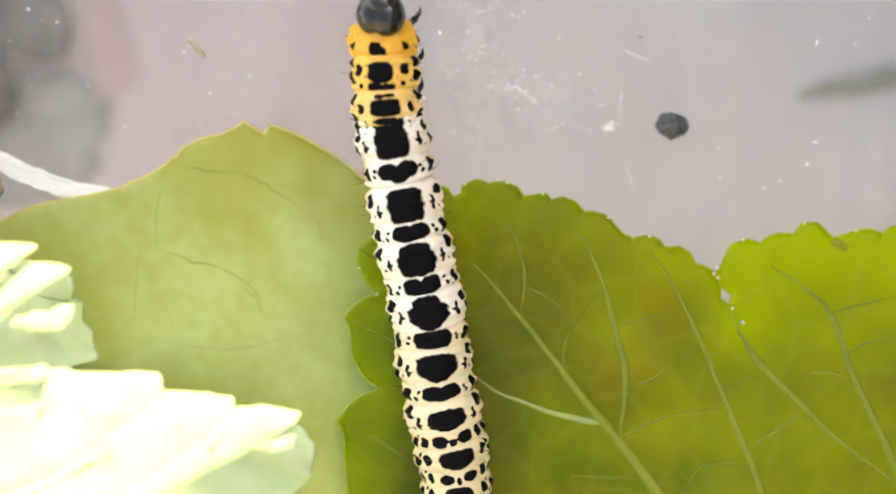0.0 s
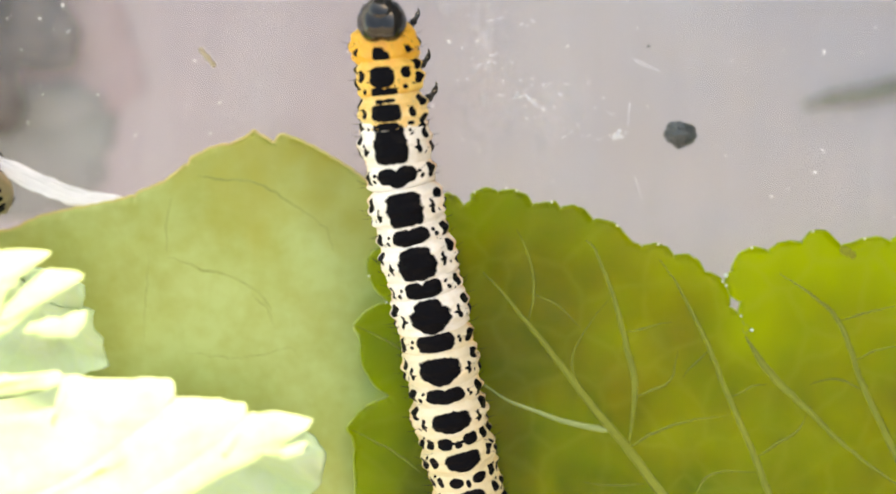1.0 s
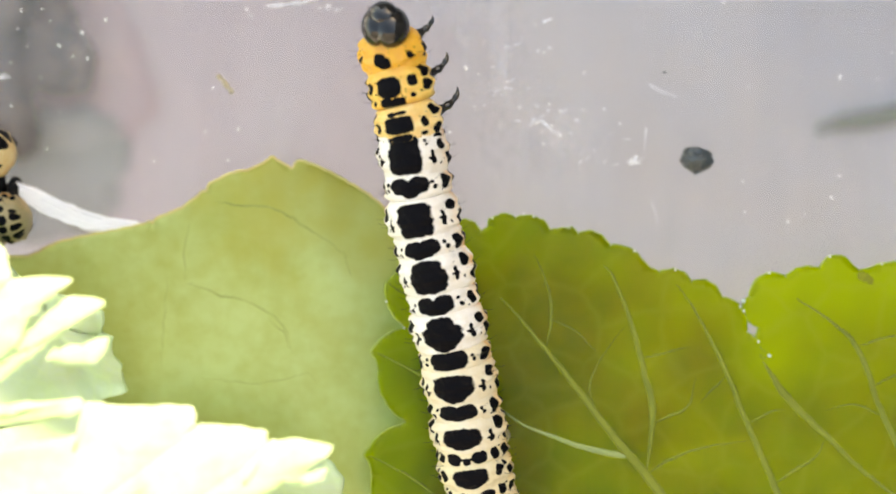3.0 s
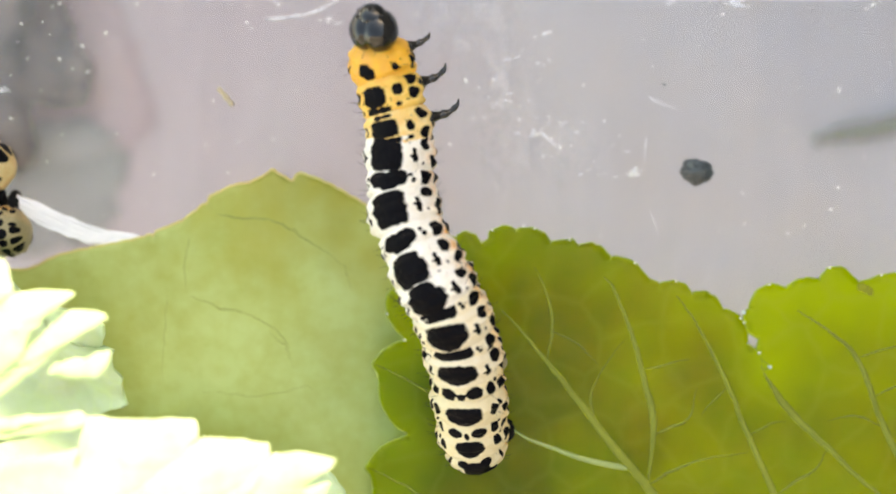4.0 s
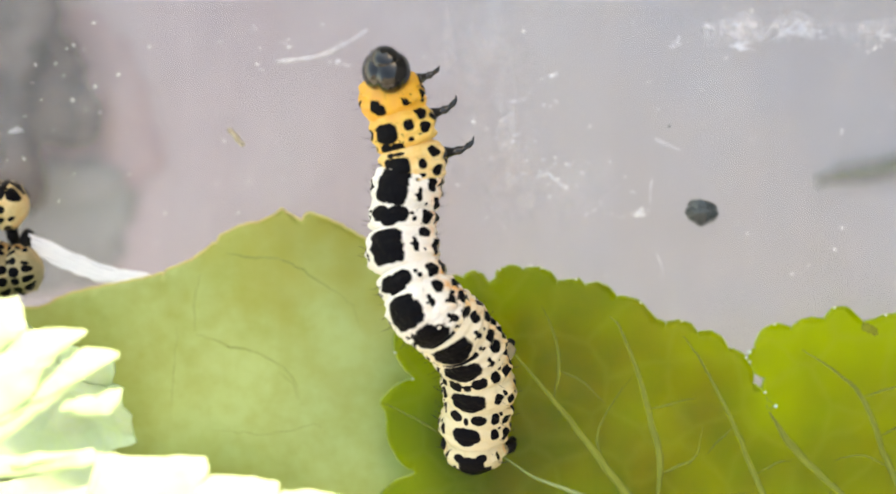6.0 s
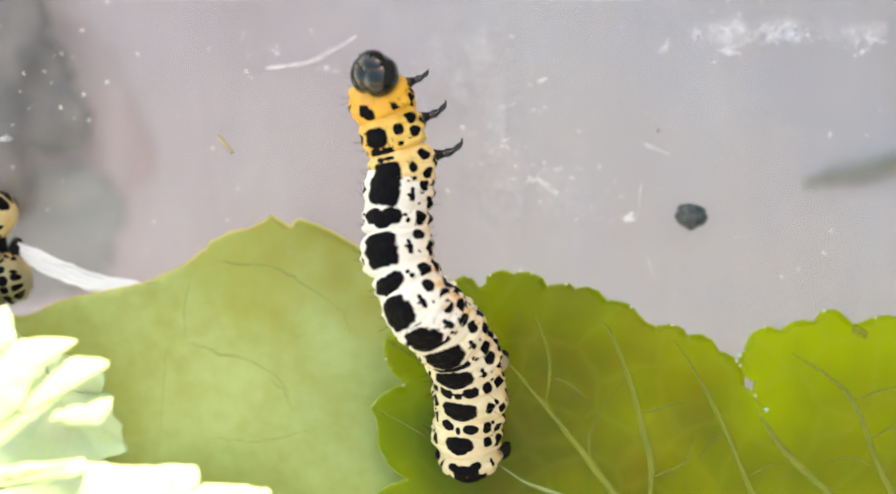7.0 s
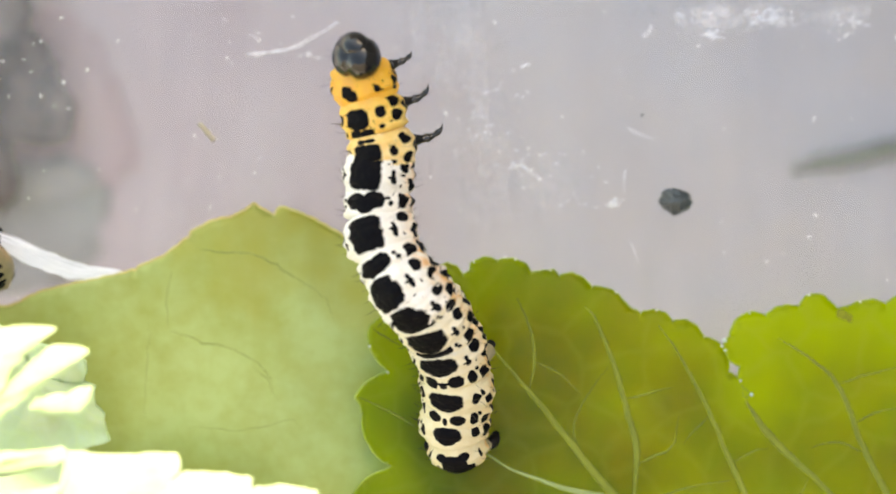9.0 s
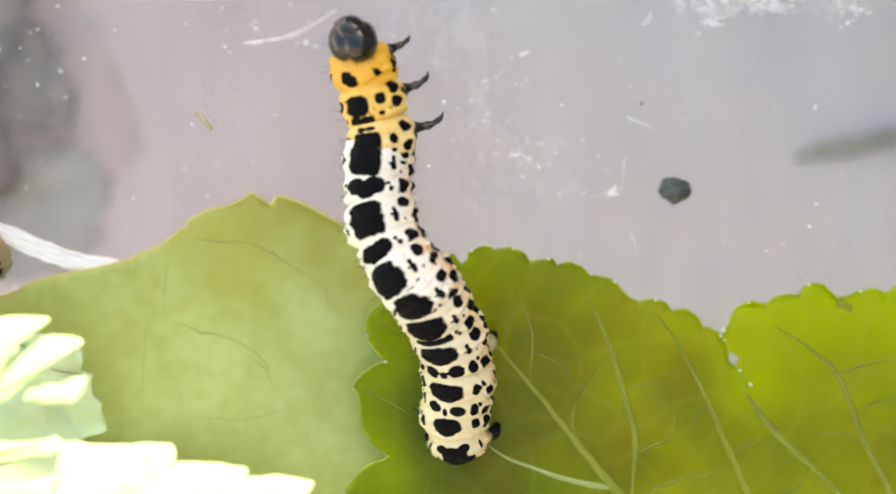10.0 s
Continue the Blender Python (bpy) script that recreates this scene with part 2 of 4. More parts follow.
def smooth_line(pts, n):
    """n points on a Catmull-Rom curve through pts, of any dimension."""
    p = np.array(pts, float)
    p = np.vstack([2 * p[0] - p[1], p, 2 * p[-1] - p[-2]])
    out = []
    for s in np.linspace(0, len(pts) - 1, n):
        i = min(int(s), len(pts) - 2)
        u = s - i
        a, b, c, d = p[i:i + 4]
        out.append(0.5 * (2 * b + (c - a) * u + (2 * a - 5 * b + 4 * c - d) * u * u + (3 * b - a - 3 * c + d) * u ** 3))
    return np.array(out)


# ---- tabletop and tray ----
bm = bmesh.new()
box(bm, (-1.5, -1.5, -0.075), (1.5, 1.5, -0.042))
part("ground", bm, TABLE)
tagged(bpy.data.objects["ground"], "pale grey tabletop under the clear tray", "tabletop", kind="structure")

bm = bmesh.new()
box(bm, (-0.11, -0.09, -0.0012), (0.10, 0.09, 0.0))
floor = part("floor", bm, PLASTIC, smooth=False)
floor.visible_shadow = False
tagged(floor, "clear scratched plastic tray floor with dust and silk", "tray floor", kind="structure")
for name, a, c in (("wall_west", (-0.112, -0.092, -0.042), (-0.11, 0.092, 0.03)), ("wall_south", (-0.11, -0.092, -0.042), (0.11, -0.09, 0.03)),
                   ("wall_north", (-0.11, 0.09, -0.042), (-0.03, 0.092, 0.03))):
    bm = bmesh.new()
    box(bm, a, c)
    ob = part(name, bm, PLASTIC, smooth=False)
    ob.visible_shadow = False
    tagged(ob, "clear plastic side wall of the tray", "tray wall", kind="structure")
# unseen card walls, added to close in the place and cut side light
bm = bmesh.new()
box(bm, (0.145, -0.15, -0.042), (0.148, 0.15, 0.16))
tagged(part("wall_east", bm, CARD, smooth=False), "plain grey card wall, unseen, added to block light", "box wall", kind="structure")
bm = bmesh.new()
box(bm, (-0.15, -0.123, -0.042), (0.145, -0.12, 0.14))
tagged(part("wall_card", bm, CARD, smooth=False), "plain grey card wall, unseen, added to block light", "box wall", kind="structure")
# added wall, never in view, that keeps the low sun off all but what stands up at the far side
bm = bmesh.new()
box(bm, (-0.16, 0.0, -0.042), (0.16, 0.003, 0.1125))
shade = part("wall_sunblock", bm, CARD, smooth=False)
shade.matrix_world = pose(0.0575, 0.0996, 0, 0, 0, -30)
tagged(shade, "plain grey card wall, unseen, added to block light", "box wall", kind="structure")


# ---- leaves ----
def vein(home, height, width, pts, mat, label="raised leaf vein"):
    """A low ridge in mm on a blade, wandering slightly and tapering to its tip."""
    bm = bmesh.new()
    way = smooth_line(pts, 12 * len(pts))
    shake = 0.13 if mat == VEIN_DARK else 0.06
    way += shake * np.array([[noise.noise((x * 1.5, y * 1.5, 1)) + 0.5 * noise.noise((x * 4, y * 4, 2)), noise.noise((x * 1.5, y * 1.5, 7)) + 0.5 * noise.noise((x * 4, y * 4, 3))] for x, y in way])
    last = len(way) - 1
    tube(bm, [(MM * x, MM * y, MM * (height(x, y) + 0.018)) for x, y in way], [MM * width * (1.2 if width > 0.14 or mat == VEIN_DARK else 0.75) * (1.05 - 0.95 * (i / last) ** 1.5) * min(1.0, 0.15 + 0.06 * i) for i in range(last + 1)], 10, 0.2)
    return part("vein", bm, mat, home, label)


def leaf(name, label, mat, outline, height, teeth=0.0, pitch=2.4, veins=(), vein_mat=None, rim=None, rim_mat=None, group="", smooth_side=None, tint=None, pucker=0.0, pale_vein=None):
    """A leaf blade in mm: a closed outline with rounded teeth of that depth and pitch, laid at height(x, y) and
    puckered up between its veins, which are ridges on it.
    The (x, y, s) function gives how far the blade takes its second tone, s being 1 at the margin and 0 from 10 mm
    inwards."""
    line = smooth_line(outline + [outline[0]], 40 * len(outline))[:-1]
    step = np.linalg.norm(np.roll(line, -1, 0) - line, axis=1)
    run = np.concatenate([[0], np.cumsum(step)[:-1]])
    run += 0.16 * pitch * np.sin(run * 0.9) + 0.2 * pitch * np.sin(run * 0.37 + 1)
    grow = teeth * (np.abs(np.sin(math.pi * run / pitch)) ** 0.55 - 0.75)
    grow += teeth * 0.05 * np.sin(run * 9.0)
    if smooth_side is not None:
        grow[line[:, 0] < smooth_side] *= 0.2
    along = np.roll(line, -3, 0) - np.roll(line, 3, 0)
    along /= np.maximum(1e-6, np.linalg.norm(along, axis=1))[:, None]
    away = np.stack([along[:, 1], -along[:, 0]], 1)
    area = np.sum(line[:, 0] * np.roll(line[:, 1], -1) - np.roll(line[:, 0], -1) * line[:, 1])
    edge = line + away * (grow * (1 if area > 0 else -1))[:, None]
    m = len(edge)
    rnd = np.random.RandomState(5)
    low, high = edge.min(0), edge.max(0)
    grid = np.array([(x, y) for x in np.arange(low[0], high[0], 0.42) for y in np.arange(low[1], high[1], 0.42)])
    grid += rnd.uniform(-0.08, 0.08, grid.shape)
    gap = np.array([np.min(np.sum((edge[::4] - p) ** 2, axis=1)) for p in grid]) ** 0.5
    inner = grid[gap > 0.2]
    spots = [Vector(p) for p in np.vstack([edge, inner])]
    places, _, faces, _, _, _ = geometry.delaunay_2d_cdt(spots, [(k, (k + 1) % m) for k in range(m)], [], 1, 1e-5)
    flat = np.array([tuple(p) for p in places])
    far = np.array([np.min(np.sum((edge[::4] - p) ** 2, axis=1)) for p in flat]) ** 0.5
    ribs = np.vstack([smooth_line(pts, 14 * len(pts)) for _, *pts in (*veins, *([pale_vein] if pale_vein else ()))])
    off = np.array([np.min(np.sum((ribs - p) ** 2, axis=1)) for p in flat]) ** 0.5
    lift = pucker * (1 - np.exp(-(off / 0.75) ** 2)) * np.minimum(1, far / 1.0)
    bm = bmesh.new()
    knots = [bm.verts.new((MM * x, MM * y, MM * (height(x, y) + u))) for (x, y), u in zip(flat, lift)]
    for f in faces:
        bm.faces.new([knots[k] for k in f])
    tone = [max(0.0, min(1.0, tint(x, y, 1 - min(1.0, d / 10)))) for (x, y), d in zip(flat, far)]
    bmesh.ops.recalc_face_normals(bm, faces=bm.faces)
    home = thing(name, (0, 0, 0), label, "leaf", group)
    blade = part("blade", bm, mat, home)
    blade.data.attributes.new("tone", "FLOAT", "POINT").data.foreach_set("value", tone)
    if sum(f.normal.z for f in blade.data.polygons) < 0:
        blade.data.flip_normals()
    mod = blade.modifiers.new("thickness", "SOLIDIFY")
    mod.thickness, mod.offset = 0.00016, -1
    for width, *pts in veins:
        vein(home, height, width, pts, vein_mat)
    if pale_vein:
        vein(home, height, pale_vein[0], list(pale_vein[1:]), VEIN_MINT, "pale minty leaf vein")
    if rim:
        first = next((k for k in range(m) if not rim(*edge[k])), 0)
        keep = [(x, y) for x, y in np.roll(edge, -first, 0) if rim(x, y)]
        bm = bmesh.new()
        tube(bm, [(MM * x, MM * y, MM * (height(x, y) - 0.06)) for x, y in keep], [MM * (0.07 if rim_mat else 0.085)] * len(keep), 6)
        part("margin", bm, rim_mat or RIM_BROWN, home, "pale leaf margin standing in for its rim highlight" if rim_mat else "dry brownish leaf margin")
        # near-white beads stand in for glints at the tips of the upper teeth
        tips = [k for k in range(m) if rim_mat and grow[k] == max(grow[(k + q) % m] for q in range(-9, 10)) and edge[k][1] > -7]
        bead = None
        for k in tips[::2]:
            x, y = edge[k]
            if bead is None:
                bm = bmesh.new()
                bmesh.ops.create_icosphere(bm, subdivisions=2, radius=0.075 * MM)
                ob = part("tip_glint", bm, GLINT, home, "pale bead standing in for a glint on a leaf tooth")
                bead = ob.data
            else:
                ob = new("tip_glint", bead)
                ob.parent = home
            ob.location = (MM * x, MM * y, MM * (height(x, y) + 0.02))
    return home


def wave(x, y, seed, size):
    return noise.noise((x / size, y / size, seed))


# Tone here is yellower and darker towards the upper right, plus random mottling.
leaf("leaf", "pale yellow-green leaf underside lying on the tray", LEAF_PALE,
     # hidden right part under the green leaf is added to block light from below
     [(-29.92, -6.83), (-27.30, -2.90), (-24.85, -2.57), (-22.72, -1.65), (-18.80, -0.82), (-17.76, -0.53), (-17.56, -0.59), (-17.33, -0.33), (-15.86, 0.32), (-14.72, 1.18), (-14.49, 1.24), (-14.30, 1.63), (-14.04, 1.77), (-12.93, 2.29), (-11.95, 2.49), (-11.03, 2.98), (-10.74, 3.21), (-10.45, 3.05), (-9.82, 2.66), (-9.60, 2.59), (-9.47, 2.79), (-9.24, 2.98), (-8.85, 2.95), (-7.70, 2.50), (-6.72, 1.98), (-4.76, 0.74), (-1.90, -1.90), (1.60, -4.90), (4.40, -8.60), (5.20, -13.30), (3.20, -18.60), (-4.00, -21.60), (-14.85, -21.84), (-28.28, -19.26)],
     lambda x, y: 1.2 + 0.4 * wave(x, y, 1, 7) + 0.2 * wave(x, y, 2, 2.8), 0.05, 0.9,
     [
         (0.045, (-13.97, 0.74), (-12.50, 0.43), (-10.71, 0.29), (-8.57, -0.87), (-6.81, -2.16), (-6.14, -3.57)),
         (0.034, (-15.44, -0.62), (-15.74, -2.38), (-15.68, -3.78)),
         (0.042, (-15.65, -3.97), (-13.70, -4.67), (-12.30, -4.98), (-10.55, -5.87), (-9.77, -6.76), (-9.58, -7.54)),
         (0.024, (-10.94, -6.07), (-9.97, -6.89), (-9.45, -8.03)),
         (0.022, (-14.70, -9.45), (-11.15, -9.67), (-8.81, -9.11), (-8.03, -9.70)),
         (0.020, (-16.72, -3.41), (-16.86, -6.34), (-16.97, -8.94)),
     ], VEIN_DARK, rim=lambda x, y: y > -2.55 and x < -2.80, group="leaves in the tray",
     tint=lambda x, y, s: 0.14 + 0.04 * (x + 9) + 0.09 * (y + 3.5) + 0.6 * wave(x, y, 21, 3.2) + 0.3 * wave(x, y, 22, 1.1), pucker=0.04)

# The body's shade is put into the tone: darker near it, lighter to the right.
leaf("leaf", "yellow-green scalloped leaf with a cleft and pale veins, under the caterpillar", LEAF_GREEN,
     [(-3.90, -22.10), (-5.35, -20.60), (-5.00, -19.60), (-4.40, -18.60), (-4.77, -17.14), (-4.87, -15.53), (-4.90, -14.41), (-5.00, -13.86), (-5.26, -13.48), (-4.94, -13.02), (-4.49, -12.38), (-3.91, -12.03), (-3.27, -11.83), (-2.96, -11.60), (-3.34, -11.35), (-3.85, -10.84), (-4.27, -10.23), (-4.52, -9.27), (-4.62, -8.31), (-4.88, -7.74), (-4.56, -7.25), (-4.11, -6.77), (-3.60, -6.52), (-3.09, -6.42), (-3.22, -6.10), (-3.67, -5.75), (-4.02, -5.02), (-4.15, -4.31), (-4.11, -3.80), (-3.73, -3.48), (-3.20, -3.05), (-2.31, -2.22), (-1.36, -1.11), (-0.10, -0.40), (1.38, -0.71), (1.82, -0.33), (3.02, 0.05), (4.60, -0.44), (5.70, -0.88), (6.49, -0.81), (8.55, -1.49), (9.66, -2.12), (10.45, -2.90), (11.24, -2.96), (13.30, -3.58), (14.95, -4.52), (15.75, -5.60), (16.90, -7.75), (16.58, -6.72), (15.96, -5.42), (15.80, -4.50), (17.02, -3.38), (19.20, -2.94), (20.92, -2.31), (22.64, -2.83), (25.45, -2.51), (29.82, -2.66), (34.19, -4.52), (36.72, -10.77), (36.14, -18.92), (30.22, -23.50), (23.31, -24.14), (15.97, -23.87), (3.20, -23.63)],
     lambda x, y: 2.7 + 0.4 * wave(x, y, 3, 8) + 0.22 * wave(x, y, 4, 3), 0.50, 2.1,
     [
         (0.25, (15.60, -21.20), (13.09, -17.91), (10.49, -14.55), (8.24, -11.85), (6.15, -9.15), (4.22, -6.77), (2.31, -4.63)),
         (0.12, (4.80, -7.47), (5.10, -5.50), (4.76, -3.60), (4.12, -2.18)),
         (0.17, (10.49, -14.46), (10.76, -10.87), (10.19, -8.32), (9.59, -6.10), (8.61, -3.58), (7.97, -2.79)),
         (0.18, (19.40, -20.10), (18.60, -17.87), (17.66, -15.14), (16.17, -11.79), (14.85, -8.61), (13.38, -5.76), (12.09, -3.87)),
         (0.12, (10.80, -11.57), (11.88, -11.12), (12.82, -10.54), (13.18, -8.94)),
         (0.13, (10.59, -14.39), (11.75, -13.68), (13.49, -13.02), (16.09, -12.56)),
         (0.13, (17.65, -14.98), (18.75, -14.17), (19.91, -13.43), (20.46, -12.40)),
         (0.11, (14.19, -17.39), (14.81, -16.13), (16.08, -15.70), (17.73, -15.79)),
         (0.09, (11.47, -16.47), (9.41, -16.59), (7.81, -16.34)),
         (0.09, (10.09, -8.01), (11.51, -7.68), (12.93, -7.35)),
         (0.08, (14.95, -8.93), (14.08, -9.73), (13.45, -10.53)),
         (0.09, (16.07, -11.73), (17.27, -10.98), (18.21, -10.82)),
         (0.08, (5.10, -5.82), (6.43, -6.44), (7.71, -7.70)),
         (0.08, (7.75, -11.27), (7.26, -9.62), (7.88, -8.02), (9.28, -6.11)),
         (0.20, (16.90, -8.10), (18.20, -10.02), (20.46, -12.24), (23.05, -14.62), (26.60, -17.17)),
         (0.18, (27.20, -19.20), (25.77, -15.57), (23.61, -11.10), (22.10, -7.29), (20.65, -5.87), (18.73, -4.62)),
         (0.11, (22.19, -7.22), (23.51, -6.80), (25.39, -6.31)),
         (0.10, (22.94, -9.51), (24.19, -8.86), (25.70, -8.54)),
         (0.10, (23.61, -11.16), (22.01, -10.47), (20.43, -10.80)),
         (0.11, (-1.09, -15.94), (-2.21, -15.02), (-3.65, -14.16), (-5.15, -13.49)),
         (0.10, (-1.40, -9.50), (-2.64, -8.77), (-3.98, -8.07), (-4.77, -7.72)),
         (0.07, (-2.20, -5.00), (-3.34, -4.31), (-4.04, -3.83)),
     ], VEIN_PALE, rim=lambda x, y: True, rim_mat=EDGE_HIGHLIGHT, smooth_side=-2.61, group="leaves in the tray",
     tint=lambda x, y, s: 0.34 * max(0.0, (s - 0.6) / 0.4) ** 1.6 + 0.32 * wave(x, y, 6, 4.0) + 0.16 * wave(x, y, 9, 1.3) + max(0.0, min(0.32, (-0.9 - x) / 5.5)) + 0.23 * max(0.0, min(1.0, (x - 3) / 9)) + 0.52 * max(0.0, min(1.0, (x - 13.5) / 4)) * max(0.0, min(1.0, (y + 12) / 8)), pucker=0.11,
     pale_vein=(0.15, (9.58, -13.46), (8.75, -13.33), (6.98, -12.98), (5.54, -12.44), (3.60, -11.70), (1.50, -10.30)))

for at, size in (((0.01715, -0.00774, 0.0), 0.11), ((0.01568, -0.00471, 0.0), 0.13)):
    bm = bmesh.new()
    bmesh.ops.create_icosphere(bm, subdivisions=3, radius=size * MM)
    ob = part("droplet", bm, DROP)
    ob.location = (at[0], at[1], 3.15 * MM)
    tagged(ob, "tiny shining water droplet on the leaf edge", "droplet", "droplets")


def blade_piece(name, home, mat, outline, height, ragged=0.10, label=""):
    """A thin piece of leaf in mm: straight runs between the outline's corners, slightly ragged, laid at height(x, y, s), s from 0 inside to 1 at the margin."""
    corners = np.array(outline, float)
    line = np.concatenate([np.linspace(a, b, 12, endpoint=False) for a, b in zip(corners, np.roll(corners, -1, 0))])
    for _ in range(4):
        line = 0.5 * line + 0.25 * np.roll(line, 1, 0) + 0.25 * np.roll(line, -1, 0)
    line += ragged * np.array([[noise.noise((x * 1.7, y * 1.7, 2)) + 0.5 * noise.noise((x * 6, y * 6, 3)), noise.noise((x * 1.7, y * 1.7, 8)) + 0.5 * noise.noise((x * 6, y * 6, 5))] for x, y in line])
    middle = line.mean(0)
    bm = bmesh.new()
    rows = [[bm.verts.new((MM * x, MM * y, MM * height(x, y, s))) for x, y in middle + s * (line - middle)] for s in (0.03, 0.15, 0.3, 0.45, 0.6, 0.7, 0.8, 0.88, 0.94, 0.98, 1.0)]
    m = len(line)
    for a, b in zip(rows, rows[1:]):
        for k in range(m):
            bm.faces.new((a[k], b[k], b[(k + 1) % m], a[(k + 1) % m]))
    bm.faces.new(rows[0])
    bmesh.ops.recalc_face_normals(bm, faces=bm.faces)
    ob = part(name, bm, mat, home, label)
    if sum(f.normal.z for f in ob.data.polygons) < 0:
        ob.data.flip_normals()
    mod = ob.modifiers.new("thickness", "SOLIDIFY")
    mod.thickness, mod.offset = 0.00015, -1
    return ob


x, y = (22.54, -3.44)
blade_piece("brown_spot", bpy.data.objects["leaf.001"], SPOT, [(x + 0.6 * math.cos(a) * 0.79 + 0.27 * math.sin(a) * 0.62, y - 0.6 * math.cos(a) * 0.62 + 0.27 * math.sin(a) * 0.79) for a in [2 * math.pi * k / 12 for k in range(12)]],
            lambda x, y, s: 2.85 + 0.4 * wave(x, y, 3, 8) + 0.22 * wave(x, y, 4, 3) - 0.05 * s ** 3, 0.15, "brownish spot near the margin")


def shadow_line(x, y):
    """The height in mm above which the sun clears the added, unseen shade wall."""
    return 20.4 + 0.40 * x + 0.694 * y


# Lit and shaded parts are shaped apart: blades below the shadow line, lobes above.
def under(x, y, s):
    return max(2.3, shadow_line(x, y) - 2.6 + 1.0 * wave(x, y, 12, 2.2) + 0.4 * wave(x, y, 13, 0.9))


def over(x, y, s):
    return 17.0 + 0.3 * wave(x, y, 14, 5) + 0.10 * wave(x, y, 15, 1.2) - 0.22 * s ** 4


home = thing("leaf", (0, 0, 0), "sunlit pale green leaf with coarse pointed teeth", "leaf", "sunlit leaves")
blade_piece("blade", home, LEAF_SUNLIT, [(-30.47, -0.91), (-26.15, -1.69), (-24.55, -1.93), (-23.99, -2.72), (-23.87, -3.58), (-22.45, -3.70), (-21.53, -4.40), (-20.60, -4.55), (-19.68, -5.16), (-18.85, -5.30), (-19.06, -5.92), (-19.37, -6.53), (-18.63, -6.74), (-18.81, -7.90), (-18.41, -8.36), (-18.56, -9.43), (-18.37, -9.92), (-18.89, -10.11), (-22.72, -11.60), (-30.41, -13.17)], under, label="shaded mint-green lower blade, kept under the shadow line")
for outline in ([(-25.44, -2.83), (-22.62, -1.80), (-21.09, -1.64), (-20.42, -1.48), (-20.11, -2.17), (-19.90, -3.04), (-20.57, -3.57), (-22.61, -4.86), (-25.42, -6.91)],
                [(-19.90, -3.06), (-18.78, -2.93), (-17.19, -3.02), (-17.70, -3.56), (-18.57, -4.28), (-19.28, -5.10), (-19.58, -5.99), (-21.06, -7.02), (-23.62, -8.43), (-25.41, -9.21), (-25.42, -7.17), (-22.61, -5.11), (-20.82, -3.96)],
                [(-17.24, -3.76), (-15.75, -3.96), (-15.80, -4.32), (-16.85, -4.96), (-17.94, -5.65), (-19.07, -6.63), (-20.42, -7.78), (-22.08, -8.81), (-25.40, -10.74), (-25.41, -9.46), (-21.06, -7.20), (-19.43, -6.12), (-18.97, -5.22), (-18.21, -4.38)],
                [(-18.50, -6.62), (-17.99, -6.11), (-16.77, -5.95), (-15.64, -5.57), (-15.79, -6.36), (-16.20, -6.87), (-17.48, -6.92)]):
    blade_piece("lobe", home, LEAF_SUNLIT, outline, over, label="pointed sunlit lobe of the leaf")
home = thing("leaf", (0, 0, 0), "overexposed sunlit pale leaf with coarse pointed teeth", "leaf", "sunlit leaves")
blade_piece("blade", home, LEAF_SUNLIT, [(-31.33, -11.67), (-25.94, -11.33), (-21.19, -10.83), (-18.34, -11.13), (-15.18, -11.11), (-14.36, -11.96), (-10.76, -12.57), (-10.13, -12.97), (-6.97, -13.27), (-6.18, -14.36), (-6.65, -16.57), (-10.10, -19.73), (-31.28, -19.87)], under, label="shaded mint-green lower blade, kept under the shadow line")
for outline in ([(-25.41, -9.46), (-22.59, -9.09), (-21.05, -8.73), (-18.49, -8.46), (-16.81, -8.32), (-16.70, -9.03), (-18.49, -9.43), (-20.02, -9.64), (-22.07, -9.75), (-25.40, -10.23)],
                [(-16.76, -8.45), (-15.17, -8.72), (-11.78, -8.58), (-11.70, -9.44), (-12.23, -10.16), (-13.37, -11.13), (-15.41, -12.59), (-17.96, -13.88), (-25.37, -15.71), (-25.40, -11.50), (-22.07, -10.72), (-19.51, -10.40), (-17.21, -10.08), (-16.50, -9.42)]) + (
                [(-11.54, -9.46), (-10.32, -9.46), (-8.53, -9.75), (-8.53, -10.52), (-9.29, -11.41), (-12.09, -13.33), (-17.18, -16.04), (-22.55, -16.33), (-18.47, -14.14), (-15.92, -12.85), (-14.01, -11.44), (-12.48, -10.31)],
                [(-8.38, -10.16), (-7.13, -10.15), (-5.53, -10.40), (-5.83, -10.93), (-7.38, -11.96), (-9.54, -13.06), (-12.59, -14.74), (-16.92, -16.42), (-12.60, -13.46), (-9.80, -11.46), (-8.73, -10.54)],
                [(-8.01, -12.04), (-6.74, -11.70), (-5.85, -11.39), (-5.98, -12.03), (-7.25, -12.36)]):
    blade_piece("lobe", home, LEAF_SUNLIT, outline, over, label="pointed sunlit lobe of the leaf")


# ---- caterpillars ----
# spots on the flanks: angle from the back's midline, place along the ring, half angle, half length
SIDE = ((47, 0.12, 3.4, 0.16), (48, -0.24, 4.6, 0.24), (43, -0.12, 4.5, 0.07), (67, 0.42, 9.2, 0.33), (84, -0.34, 9.5, 0.36), (62, -0.42, 2.4, 0.10), (101, 0.25, 9.5, 0.34), (116, -0.2, 9, 0.32), (133, 0.1, 8, 0.3))
FORE = ((40, 0.16, 3.6, 0.10), (44, -0.16, 4.2, 0.12), (67, 0.0, 9.8, 0.36), (58, -0.3, 2.0, 0.06), (93, 0.06, 9.5, 0.34), (114, -0.05, 8.5, 0.3))
